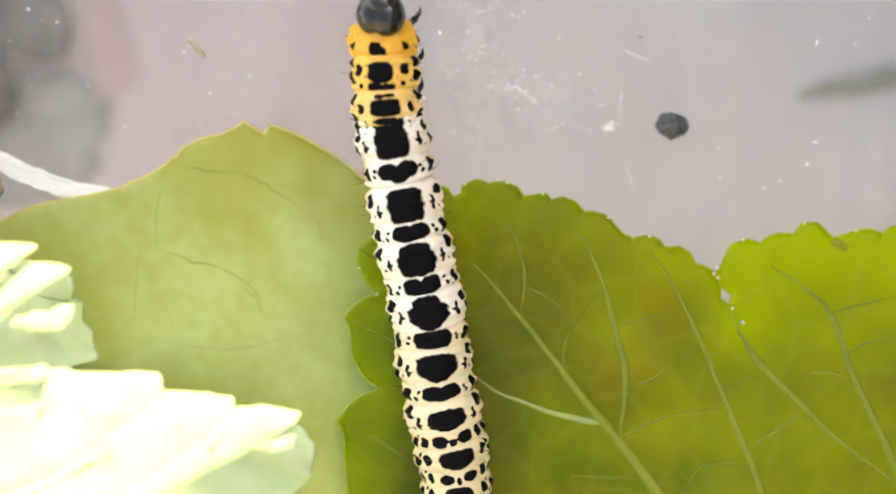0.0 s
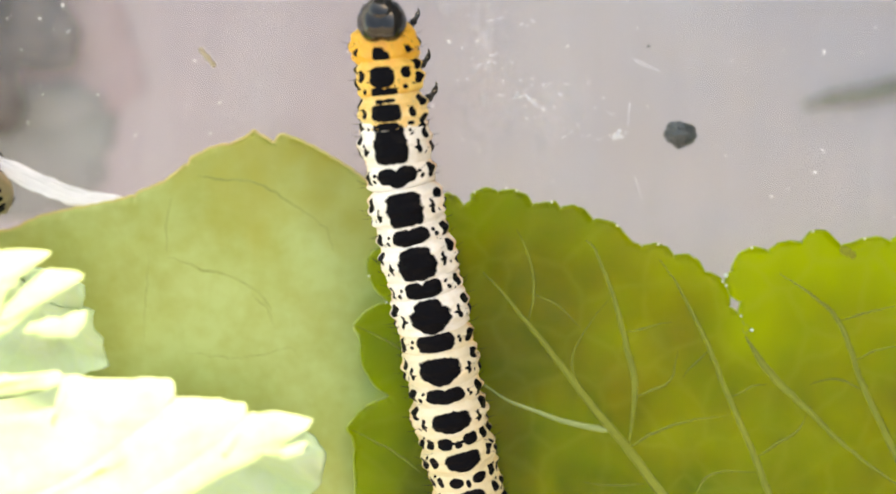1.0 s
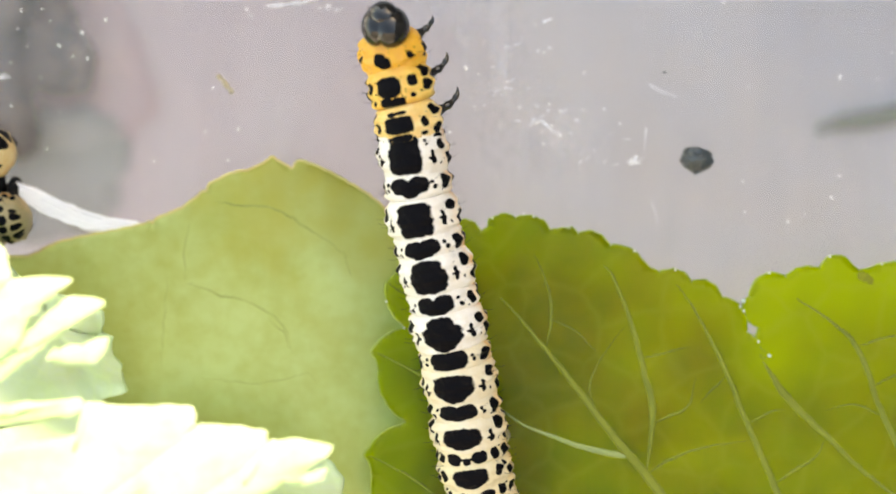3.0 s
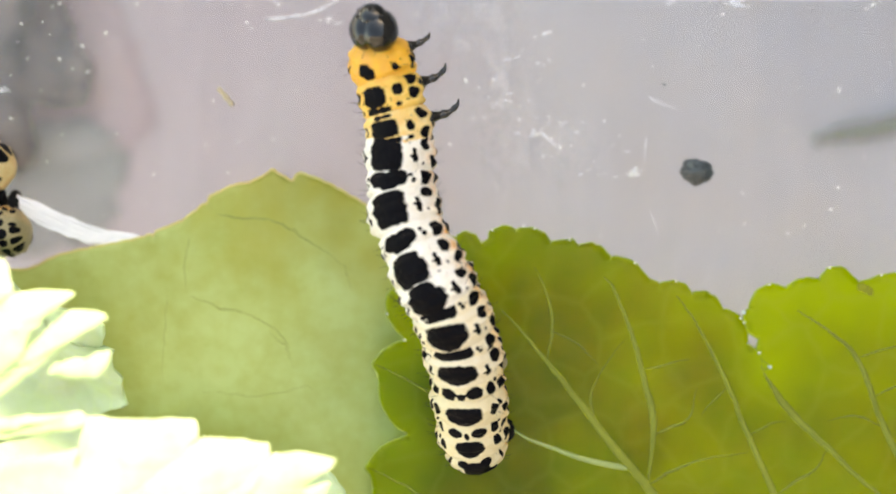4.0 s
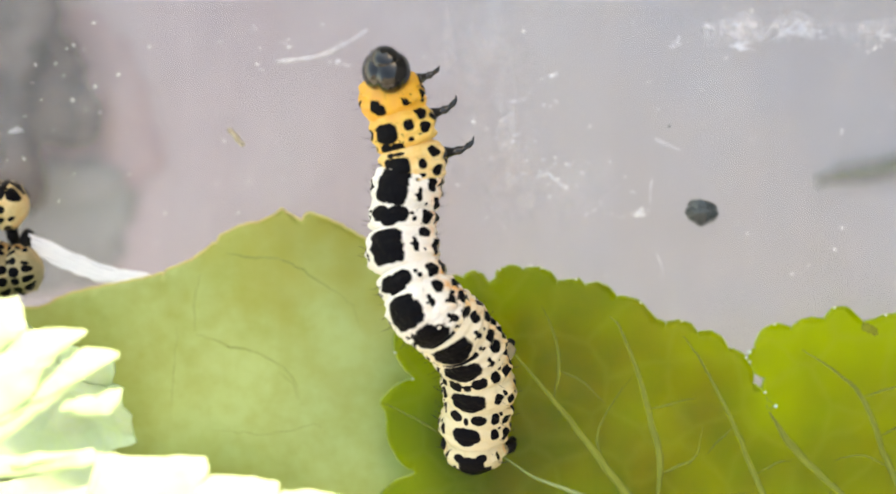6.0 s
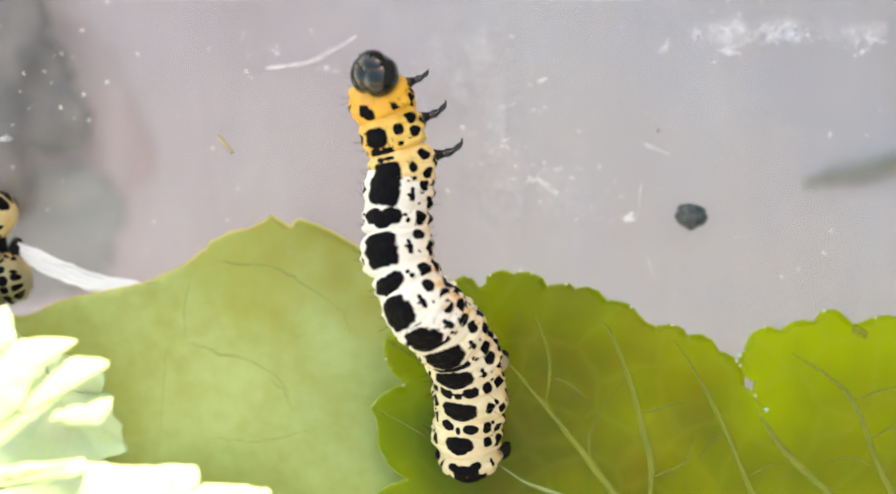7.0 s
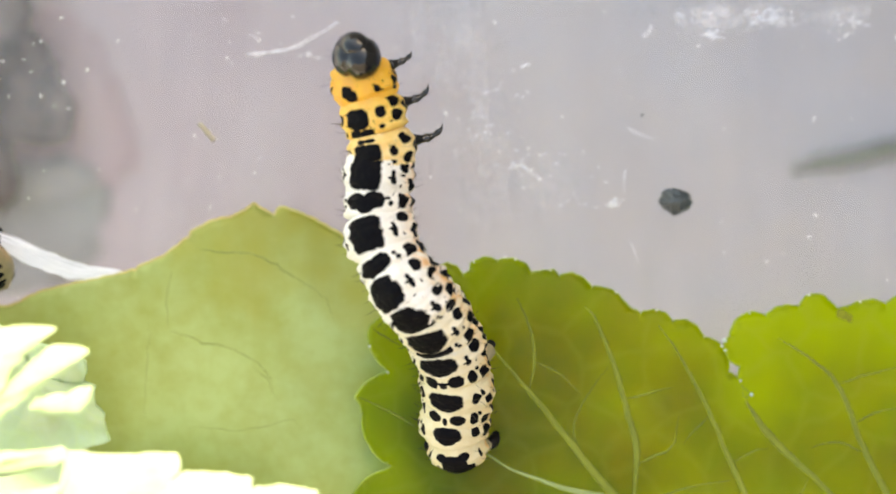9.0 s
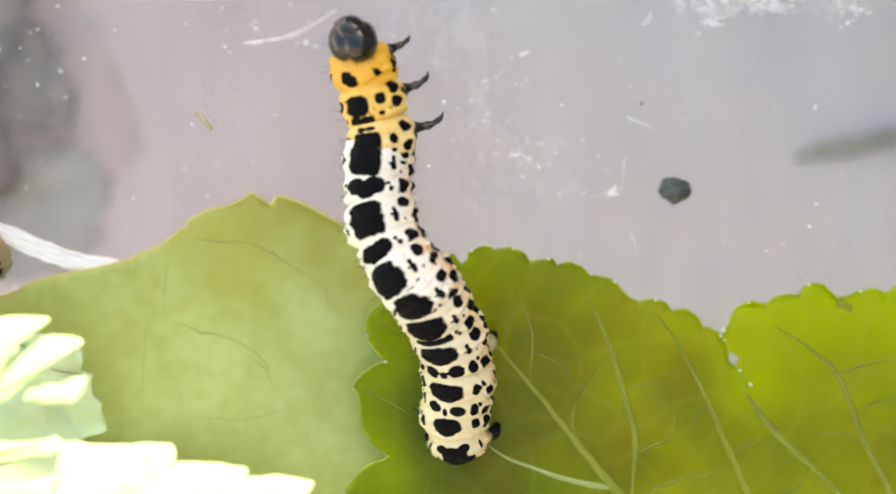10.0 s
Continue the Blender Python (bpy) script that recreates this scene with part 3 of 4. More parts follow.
REAR = ((50, 0.06, 7.5, 0.30), (74, -0.08, 8.5, 0.34), (62, 0.36, 3.4, 0.12), (98, 0.1, 9, 0.33), (119, 0.0, 8, 0.3))
# name of the ring, radius, visible half length, skin, marks on the back (angle, along, half angle, half length, squareness), spots on the flanks
RINGS = [
    ("thorax_ring", 1.68, 1.02, "o", ((-3, 0.16, 11, 0.32, 3), (4, -0.02, 11, 0.28, 3)), ((52, 0.06, 5.5, 0.19), (90, -0.12, 10, 0.36), (112, 0.2, 9, 0.35), (66, 0.36, 1.8, 0.05))),
    ("thorax_ring", 1.70, 0.82, "y", ((-1, 0.02, 21, 0.50, 3.5), (-12, -0.72, 13, 0.24, 2.6), (11, -0.80, 13, 0.25, 2.6)), ((43, 0.12, 9.5, 0.32), (71, 0.52, 11, 0.31), (69, -0.22, 10.5, 0.30), (40, -0.55, 6.0, 0.14), (100, 0.1, 9, 0.4), (58, -0.50, 2.6, 0.06))),
    ("thorax_ring", 1.72, 0.80, "s", ((0, 0.02, 25, 0.42, 4), (-10, 0.60, 9, 0.11, 2), (8, 0.62, 10, 0.10, 2), (0, -0.64, 20, 0.18, 3)), ((47, -0.02, 8.5, 0.28), (72, 0.46, 10, 0.34), (73, -0.44, 9.5, 0.32), (44, -0.62, 7, 0.10), (100, 0.1, 9, 0.35), (24, -0.66, 2.6, 0.08))),
    ("abdomen_ring", 1.68, 0.56, "w", ((0, 0.06, 27, 0.52, 6), (0, -0.55, 23, 0.27, 4)), FORE),
    ("abdomen_ring", 1.84, 0.86, "w", ((0, 0.34, 24, 0.52, 5), (0, -0.14, 27, 0.66, 7)), SIDE),
    ("abdomen_ring", 1.77, 0.60, "w", ((16, 0.05, 18, 0.42, 2.2), (-16, 0.05, 18, 0.42, 2.2), (0, -0.22, 17, 0.34, 2.2)), FORE),
    ("abdomen_ring", 1.90, 0.92, "w", ((0, -0.02, 27, 0.80, 7), (0, 0.66, 24, 0.20, 4)), SIDE),
    ("abdomen_ring", 1.82, 0.62, "w", ((14, 0.06, 17, 0.40, 2.3), (-14, 0.06, 17, 0.40, 2.3), (0, -0.26, 17, 0.36, 2.2)), FORE),
    ("abdomen_ring", 1.95, 0.92, "w", ((0, 0.30, 25, 0.54, 2.8), (0, -0.16, 30, 0.68, 2.8)), SIDE),
    ("abdomen_ring", 1.85, 0.62, "w", ((15, 0.04, 16, 0.42, 2.5), (-15, 0.04, 16, 0.42, 2.5), (0, -0.20, 20, 0.40, 2.4)), FORE),
    ("abdomen_ring", 1.99, 0.92, "w", ((0, 0.40, 22, 0.50, 2.6), (0, -0.04, 31, 0.58, 2.6), (0, -0.30, 22, 0.62, 2.2)), SIDE),
    ("abdomen_ring", 1.87, 0.60, "m", ((0, 0.0, 30, 0.44, 3.6), (17, 0.10, 14, 0.40, 2.5), (-17, 0.10, 14, 0.40, 2.5)), FORE),
    ("abdomen_ring", 2.00, 0.86, "m", ((0, 0.08, 31, 0.58, 3.4), (0, -0.22, 22, 0.56, 2.2)), SIDE),
    ("abdomen_ring", 1.88, 0.60, "m", ((15, 0.05, 17, 0.38, 2.6), (-15, 0.05, 17, 0.38, 2.6), (0, -0.10, 18, 0.30, 2.4)), FORE),
    ("abdomen_ring", 2.00, 0.80, "m", ((0, 0.02, 29, 0.50, 3.6), (0, -0.18, 20, 0.42, 2.3)), SIDE),
    ("abdomen_ring", 1.87, 0.60, "c", ((22, 0.04, 12.5, 0.34, 2.4), (-22, 0.0, 12.5, 0.33, 2.4), (0, -0.14, 6, 0.22, 2), (9, 0.0, 6, 0.07, 2), (-9, 0.0, 6, 0.07, 2)), REAR),
    ("abdomen_ring", 1.96, 0.76, "c", ((0, 0.06, 27, 0.44, 3.4), (0, -0.14, 18, 0.42, 2.2)), REAR),
    ("abdomen_ring", 1.82, 0.60, "c", ((21, 0.04, 13, 0.28, 2.3), (-20, 0.0, 12, 0.27, 2.3), (0, -0.12, 4, 0.24, 2)), REAR),
    ("abdomen_ring", 1.84, 0.76, "c", ((0, 0.05, 23, 0.42, 2.8), (0, -0.14, 16, 0.38, 2.2)), REAR),
    ("tail", 1.54, 0.80, "c", ((0, -0.42, 27, 0.66, 2.4), (-26, 0.12, 12, 0.24, 2), (22, 0.18, 11, 0.22, 2), (0, 0.04, 26, 0.18, 2), (-4, -0.78, 62, 0.28, 2), (30, -0.52, 14, 0.16, 2), (0, -1.06, 80, 0.32, 2)), ((60, 0.1, 5, 0.25), (42, -0.5, 6, 0.12))),
]
SKINS = {"o": SKIN_ORANGE, "y": SKIN_YELLOW, "s": SKIN_STRAW, "w": SKIN_WHITE, "m": SKIN_IVORY, "c": SKIN_CREAM}


LEGS = []


def ring_mesh(i, parent, plain=None):
    """One rigid ring of the body: a rounded, wrinkled band whose ends tuck under its neighbours. y forwards, z up the back."""
    name, radius, half, coat, back_marks, side_marks = RINGS[i]
    radius *= 0.92 if plain else 1.0
    if plain:
        # resting ones: bold black patches along the back, rows of smaller spots below them
        rnd = random.Random(70 + i)
        bold = plain == SKIN_OCHRE
        back_marks = tuple((a + rnd.uniform(-4, 4), v, rnd.uniform(9, 12) * (1.9 if bold else 1.0), rnd.uniform(0.22, 0.29) * (1.2 if bold else 1.0), 2.6) for a in ((14, 54) if bold else (-24, 0, 26)) for v in (-0.66, 0.0, 0.66))
        side_marks = tuple((a + rnd.uniform(-5, 5), v + rnd.uniform(-0.1, 0.1), rnd.uniform(5, 9), rnd.uniform(0.15, 0.25)) for a in ((34, 56, 78, 96, 114) if bold else (48, 66, 84, 102, 120)) for v in (-0.5, 0.0, 0.5) if rnd.random() < 0.85)
    if i < 3 and not plain:
        rnd = random.Random(30 + i)
        side_marks = tuple(side_marks) + tuple((rnd.uniform(20, 60), rnd.uniform(-0.7, 0.7), rnd.uniform(0.9, 1.8), rnd.uniform(0.03, 0.06)) for _ in range(7))
    rnd_side = random.Random(500 + i)
    rows, cols = 44, 144
    reach = half + 0.42
    bm = bmesh.new()
    marks = [(m[0], m[1], m[2] * 1.05, m[3] * 1.05, m[4] if len(m) > 4 else 2.2) for m in back_marks]
    marks += [(s * a, v + rnd_side.uniform(-0.06, 0.06), da * rnd_side.uniform(0.85, 1.15), dv * rnd_side.uniform(0.85, 1.15), 2.2) for a, v, da, dv in side_marks for s in (1, -1)]
    grid, field, warm = [], [], []
    for r in range(rows + 1):
        v = reach * (1 - 2 * r / rows)
        over = max(0.0, abs(v) - half) / 0.42
        shrink = 1 - 0.075 * (v / half) ** 2 - 0.5 * over ** 1.6
        if i == 0 and v > 0:
            shrink -= 0.22 * (v / half) ** 1.6
        if i == 19 and v < 0:
            shrink = math.sqrt(max(0.02, 1 - (v / (reach + 0.02)) ** 2))
        round_off = 0.045 * (v / half) ** 2
        crease = (0.028 if i < 3 else 0.024) * math.cos(v * 2 * math.pi / 0.62 + i)
        row = []
        for c in range(cols):
            a = 360 * c / cols - 180
            t = radians(a)
            lump = (0.03 + 0.055 * min(1.0, max(0.0, (abs(a) - 15) / 35))) * noise.noise((math.sin(t) * 2.2, math.cos(t) * 2.2, v * 1.6 + i * 3.1)) + 0.02 * noise.noise((math.sin(t) * 7, math.cos(t) * 7, v * 5 + i))
            bulge = 0.05 * math.exp(-((abs(a) - 84) / 16) ** 2)
            fold = 0.05 * min(1.0, max(0.0, (abs(a) - 22) / 25)) * noise.noise((a / 26, v * 3.6, i * 2.3 + 40)) + 0.014 * noise.noise((a / 8, v * 8, i + 60))
            rad = radius * (shrink - round_off * min(1.0, abs(a) / 80) + 0.7 * lump + fold + bulge + crease * (0.25 + min(1, abs(a) / 70)))
            z = rad * math.cos(t)
            row.append(bm.verts.new((MM * rad * math.sin(t), MM * v, MM * (z if z > 0 else 0.9 * z))))
            ragged = 0.13 * noise.noise((a / 9, v * 4, i)) + 0.10 * noise.noise((a / 3.5, v * 9, i + 5))
            d = 3.0
            for ma, mv, da, dv, power in marks:
                du = (a - ma) / da
                dw = (v - mv) / dv
                d = min(d, ((abs(du) ** power + abs(dw) ** power) ** (1 / power) - 1) * min(1.0, da / 12 + 0.25))
            field.append(d + ragged * 0.75)
            warm.append((0.85 if i < 12 else 0.6) * math.exp(-((abs(a) - 92) / 18) ** 2) * max(0, 0.5 + noise.noise((a / 12, v * 2, i + 9))) if coat in "wmc" else (1.0, 0.8, 0.45)[i] * math.exp(-(a / 46) ** 2) * max(0, 0.65 + noise.noise((a / 15, v * 2, i))))
        grid.append(row)
    for a, b in zip(grid, grid[1:]):
        for c in range(cols):
            bm.faces.new((a[c], b[c], b[(c + 1) % cols], a[(c + 1) % cols]))
    bm.faces.new(grid[0]), bm.faces.new(grid[-1][::-1])
    bmesh.ops.recalc_face_normals(bm, faces=bm.faces)
    ob = part(name, bm, plain or SKINS[coat], parent, "yellow ring with black spots" if coat in "oys" else "white ring with black blotches")
    ob.data.attributes.new("pigment", "FLOAT", "POINT").data.foreach_set("value", field)
    ob.data.attributes.new("blush", "FLOAT", "POINT").data.foreach_set("value", warm)
    rnd = random.Random(i)
    bm = bmesh.new()
    for a in (46, 64, 80, 96):
        for s in (1, -1):
            t = radians(s * (a + rnd.uniform(-6, 6)))
            v, long = rnd.uniform(-0.5, 0.5), rnd.uniform(0.35, 0.62)
            d = Vector((math.sin(t), rnd.uniform(-0.3, 0.5), math.cos(t))).normalized()
            p = MM * Vector((radius * math.sin(t), v, radius * math.cos(t)))
            tube(bm, [p - 0.1 * MM * d, p + 0.5 * MM * long * d, p + MM * long * d + Vector((0, 0.08 * MM, 0))], [0.013 * MM, 0.010 * MM, 0.004 * MM], 4)
    part("hairs", bm, HAIR, ob, "fine black bristles")
    if i < 3:
        for s in (1, -1):
            bm = bmesh.new()
            p = Vector((s * radius * 0.62, 0.22, -radius * 0.66))
            size = (0.60, 0.78, 0.86)[i] * (1.0 if s > 0 else 0.55)
            pts = [p, p + Vector((s * 0.60, 0.0, -0.55)), p + Vector((s * 1.05, 0.08, -0.85)), p + Vector((s * 1.52, 0.36, -1.05)), p + Vector((s * 1.72, 0.72, -1.05))]
            way = [p + size * (Vector(q) - p) for q in smooth_line(pts, 17)]
            fat = [0.60, 0.54, 0.44, 0.36, 0.31, 0.38, 0.36, 0.29, 0.24, 0.21, 0.27, 0.25, 0.19, 0.14, 0.10, 0.07, 0.03]
            tube(bm, [MM * Vector(q) for q in way], [MM * 0.68 * (0.4 + 0.6 * size) * f for f in fat], 12)
            leg = part("leg", bm, SHELL, ob, "glossy black hooked leg")
            if not plain:
                LEGS.append((leg, s, MM * p))
    if i in (15, 19):
        for s in (1, -1):
            bm = bmesh.new()
            p = Vector((s * radius * (0.68 if i == 15 else 0.60 if plain else 0.80), 0.0 if i == 15 else -0.22, -radius * 0.42))
            big, stout, spread = (0.6, 0.85, 0.45) if i == 15 else (0.75, 0.6, 1.0)
            tube(bm, [MM * (p + q) for q in (Vector((0, 0, 0.2)), Vector((s * 0.2, 0, -0.2)), Vector((s * 0.32, 0, -0.55)))], [MM * 0.62 * stout, MM * 0.52 * stout, MM * 0.46 * stout], 16)
            leg = part("proleg", bm, FOOT if plain else SKINS[coat], ob, "fleshy gripping leg")
            bm = bmesh.new()
            tube(bm, [MM * (p + q) for q in (Vector((s * spread * 0.34, 0, -0.25)), Vector((s * spread * 0.52, 0.0, -0.6)), Vector((s * spread * 0.56, 0, -1.1)), Vector((s * spread * 0.56, 0, -1.6 if i == 19 and not plain else -1.1001)))], [MM * 0.40 * big, MM * 0.46 * big, MM * 0.42 * big, MM * 0.30 * big], 16)
            part("foot", bm, FOOT, leg, "black foot pad")
    return ob


def head_mesh(parent):
    """A glossy head of two swollen lobes with a shallow groove, its face plate and jaws in front."""
    bm = bmesh.new()
    bmesh.ops.create_icosphere(bm, subdivisions=5, radius=1)
    for v in bm.verts:
        d = v.co.normalized()
        groove = math.exp(-(d.x / 0.16) ** 2) * (0.14 * max(0, -d.y) + 0.04 * max(0, d.z) + 0.02)
        lobe = 0.06 * math.exp(-((abs(d.x) - 0.55) / 0.3) ** 2)
        k = 1 - groove + lobe
        v.co = Vector((d.x * 1.22, d.y * 1.08, d.z * 1.06)) * k * MM
    head = part("head", bm, SHELL, parent, "glossy black two-lobed head")
    bm = bmesh.new()
    bmesh.ops.create_uvsphere(bm, u_segments=32, v_segments=20, radius=1, matrix=Matrix.Translation((0, 0.86 * MM, -0.10 * MM)) @ Matrix.Diagonal((0.74 * MM, 0.48 * MM, 0.66 * MM, 1)))
    part("face_plate", bm, SHELL, head)
    for s in (1, -1):
        bm = bmesh.new()
        tube(bm, [MM * Vector(p) for p in ((s * 0.62, 0.72, -0.25), (s * 0.78, 0.92, -0.25), (s * 0.82, 1.02, -0.22))], [0.08 * MM, 0.05 * MM, 0.02 * MM], 8)
        part("antenna", bm, SHELL, head)
        bm = bmesh.new()
        bmesh.ops.create_uvsphere(bm, u_segments=14, v_segments=10, radius=1, matrix=Matrix.Translation((s * 0.22 * MM, 1.14 * MM, -0.05 * MM)) @ Matrix.Diagonal((0.22 * MM, 0.2 * MM, 0.22 * MM, 1)))
        part("jaw", bm, SHELL, head)
    bm = bmesh.new()
    rnd = random.Random(40)
    for k in range(10):
        d = Vector((rnd.uniform(-1, 1), rnd.uniform(-0.4, 1), rnd.uniform(0, 0.6))).normalized()
        p = MM * Vector((d.x * 1.25, d.y * 1.15, d.z * 1.1))
        tube(bm, [p, p + 0.4 * MM * d], [0.013 * MM, 0.004 * MM], 4)
    part("hairs", bm, HAIR, head, "fine black bristles")
    return head


def caterpillar(label, base, group, plain=None):
    home = thing("caterpillar", base, label, "caterpillar", group)
    return home, [head_mesh(home)] + [ring_mesh(i, home, plain) for i in range(len(RINGS))]


STATIONS = (0, 1, 3, 5, 7, 9, 11, 13, 15, 17, 19, 20)


def body_poses(nodes, base):
    """From the spine's stations (x, y, z in mm, roll in degrees) the pose of the head and of each ring, in the space of the caterpillar."""
    fine = smooth_line(nodes, 12 * 20 - 19)
    place = np.interp(np.arange(0, 20.001, 0.5), STATIONS, np.arange(12)) * 20
    at = np.array([[np.interp(s, np.arange(len(fine)), fine[:, c]) for c in range(4)] for s in place])
    poses = []
    for k in range(21):
        p = at[2 * k]
        lo, hi = at[max(0, 2 * k - 2)], at[min(40, 2 * k + 2)]
        forward = Vector(lo[:3] - hi[:3]).normalized()
        right = forward.cross(Vector((0, 0, 1))).normalized()
        up = right.cross(forward)
        turn = Matrix((right, forward, up)).transposed().to_4x4() @ Matrix.Rotation(radians(p[3]), 4, "Y")
        poses.append(Matrix.Translation(MM * Vector(p[:3]) - Vector(base)) @ turn)
    return poses


POSTURES = []


def posture(t, *nodes):
    POSTURES.append((t, nodes))


posture(0.0, (-2.47, 7.99, 10.3, -17), (-2.43, 7.01, 9.0, -9), (-2.26, 3.67, 8.6, 0), (-1.98, 2.09, 8.2, -1), (-1.35, -1.13, 7.8, 2), (-0.82, -3.80, 7.4, 2), (-0.20, -6.53, 7.0, 2), (0.16, -9.35, 6.6, 5), (0.64, -12.09, 6.2, 6), (1.09, -14.23, 5.8, 9), (1.36, -16.28, 5.4, 6), (1.47, -17.66, 5.2, 2))
posture(0.5, (-2.70, 8.26, 10.3, -10), (-2.68, 7.23, 9.0, -8), (-2.57, 3.70, 8.6, -6), (-2.39, 2.19, 8.2, -4), (-1.71, -0.99, 7.8, 0), (-1.08, -3.69, 7.4, -1), (-0.40, -6.43, 7.0, 0), (0.07, -9.24, 6.6, 1), (0.57, -11.92, 6.2, 4), (1.05, -14.05, 5.8, 8), (1.51, -16.12, 5.4, 6), (1.82, -17.49, 5.2, 3))
posture(1.0, (-2.96, 8.09, 10.3, -3), (-2.89, 7.21, 9.0, -8), (-2.45, 3.83, 8.6, -11), (-2.36, 2.22, 8.2, -7), (-1.78, -0.94, 7.8, -3), (-1.15, -3.61, 7.4, -4), (-0.51, -6.33, 7.0, -2), (0.03, -9.14, 6.6, -3), (0.45, -11.82, 6.2, 3), (0.96, -13.95, 5.8, 6), (1.45, -16.09, 5.4, 6), (1.82, -17.46, 5.2, 4))
posture(1.5, (-2.87, 8.71, 10.3, -11), (-3.03, 7.74, 9.0, -13), (-2.49, 4.17, 8.6, -13), (-2.31, 2.58, 8.2, -10), (-1.83, -0.59, 7.8, -6), (-1.21, -3.30, 7.4, -8), (-0.52, -6.16, 7.0, -6), (-0.02, -8.94, 6.6, -6), (0.27, -11.61, 6.2, -1), (0.66, -13.75, 5.8, 3), (1.12, -15.86, 5.4, 4), (1.43, -17.20, 5.2, 4))
posture(2.0, (-3.07, 8.76, 10.3, -20), (-2.96, 7.76, 9.0, -18), (-2.50, 4.33, 8.6, -15), (-2.32, 2.81, 8.2, -12), (-1.81, -0.35, 7.8, -10), (-1.13, -3.12, 7.4, -12), (-0.42, -5.97, 7.0, -10), (0.07, -8.79, 6.6, -9), (0.44, -11.46, 6.2, -4), (0.82, -13.62, 5.8, -1), (1.22, -15.72, 5.4, 3), (1.46, -17.04, 5.2, 3))
posture(2.5, (-3.50, 9.23, 10.3, -28), (-3.23, 8.32, 9.0, -23), (-2.59, 4.51, 8.6, -17), (-2.39, 2.95, 8.2, -15), (-1.84, -0.19, 7.8, -13), (-1.09, -2.92, 7.4, -16), (-0.40, -5.77, 7.0, -14), (0.10, -8.56, 6.6, -12), (0.46, -11.19, 6.2, -8), (0.80, -13.33, 5.8, -4), (1.18, -15.39, 5.4, 1), (1.38, -16.69, 5.2, 3))
posture(3.0, (-3.72, 9.17, 10.3, -29), (-3.48, 8.22, 9.0, -22), (-2.61, 4.59, 8.6, -18), (-2.39, 3.05, 8.2, -15), (-1.89, -0.12, 7.8, -14), (-1.17, -2.92, 7.4, -16), (-0.52, -5.87, 7.0, -13), (0.06, -8.65, 6.6, -13), (0.50, -11.27, 6.2, -12), (0.88, -13.39, 5.8, -10), (1.32, -15.39, 5.4, -7), (1.53, -16.53, 5.2, -4))
posture(3.2, (-3.93, 8.99, 10.3, -29), (-3.70, 7.98, 9.0, -22), (-2.88, 4.40, 8.6, -18), (-2.73, 2.94, 8.2, -15), (-2.20, 0.16, 7.8, -14), (-1.34, -2.85, 7.4, -16), (-0.76, -5.85, 7.0, -13), (-0.06, -8.73, 6.6, -14), (0.33, -11.33, 6.2, -13), (0.78, -13.43, 5.8, -12), (1.45, -15.34, 5.4, -10), (1.86, -16.38, 5.2, -7))
posture(3.8, (-4.18, 9.32, 10.9, -34), (-3.90, 8.12, 9.6, -31), (-3.03, 4.73, 9.4, -26), (-2.97, 3.26, 9.4, -21), (-2.62, 0.52, 9.7, -21), (-1.56, -2.31, 10.3, -26), (-1.02, -4.05, 10.4, -22), (-0.25, -6.10, 10.2, -18), (0.19, -8.19, 9.4, -14), (0.56, -10.39, 8.4, -12), (0.91, -12.22, 7.4, -9), (1.19, -13.25, 6.8, -6))
posture(4.3, (-4.43, 9.65, 11.6, -27), (-4.10, 8.26, 10.2, -32), (-3.17, 5.06, 9.6, -28), (-3.20, 3.58, 9.4, -23), (-3.05, 0.88, 9.6, -23), (-1.79, -1.78, 10.0, -30), (-1.28, -2.25, 9.8, -31), (-0.45, -3.47, 9.0, -22), (0.06, -5.04, 7.8, -16), (0.34, -7.35, 6.6, -12), (0.37, -9.09, 5.7, -8), (0.52, -10.12, 5.3, -5))
posture(4.5, (-4.13, 9.43, 11.6, -27), (-3.88, 8.23, 10.2, -32), (-2.83, 4.70, 9.6, -28), (-2.93, 3.25, 9.4, -23), (-2.80, 0.48, 9.6, -23), (-1.47, -2.13, 10.0, -30), (-1.13, -2.43, 9.8, -31), (-0.30, -3.55, 9.0, -22), (0.29, -5.00, 7.8, -16), (0.58, -7.27, 6.6, -12), (0.70, -8.92, 5.7, -8), (0.80, -9.61, 5.3, -5))
posture(5.0, (-3.98, 9.44, 11.6, -24), (-3.85, 8.28, 10.2, -29), (-2.95, 4.88, 9.6, -29), (-3.18, 3.48, 9.4, -21), (-3.36, 0.58, 9.6, -20), (-1.96, -2.05, 10.0, -31), (-1.95, -1.96, 9.8, -35), (-1.16, -2.86, 9.0, -21), (-0.31, -3.59, 7.8, -21), (0.37, -5.52, 6.6, -16), (0.34, -7.63, 5.7, -9), (0.49, -9.05, 5.3, -3))
posture(5.5, (-4.10, 9.45, 11.6, -29), (-3.96, 8.44, 10.2, -31), (-2.86, 5.06, 9.6, -31), (-3.24, 3.60, 9.4, -22), (-3.41, 0.71, 9.6, -23), (-2.30, -2.15, 10.0, -30), (-2.00, -2.31, 9.8, -36), (-1.05, -3.15, 9.0, -25), (-0.15, -4.06, 7.8, -24), (0.57, -6.07, 6.6, -21), (0.35, -8.32, 5.7, -15), (0.36, -9.81, 5.3, -9))
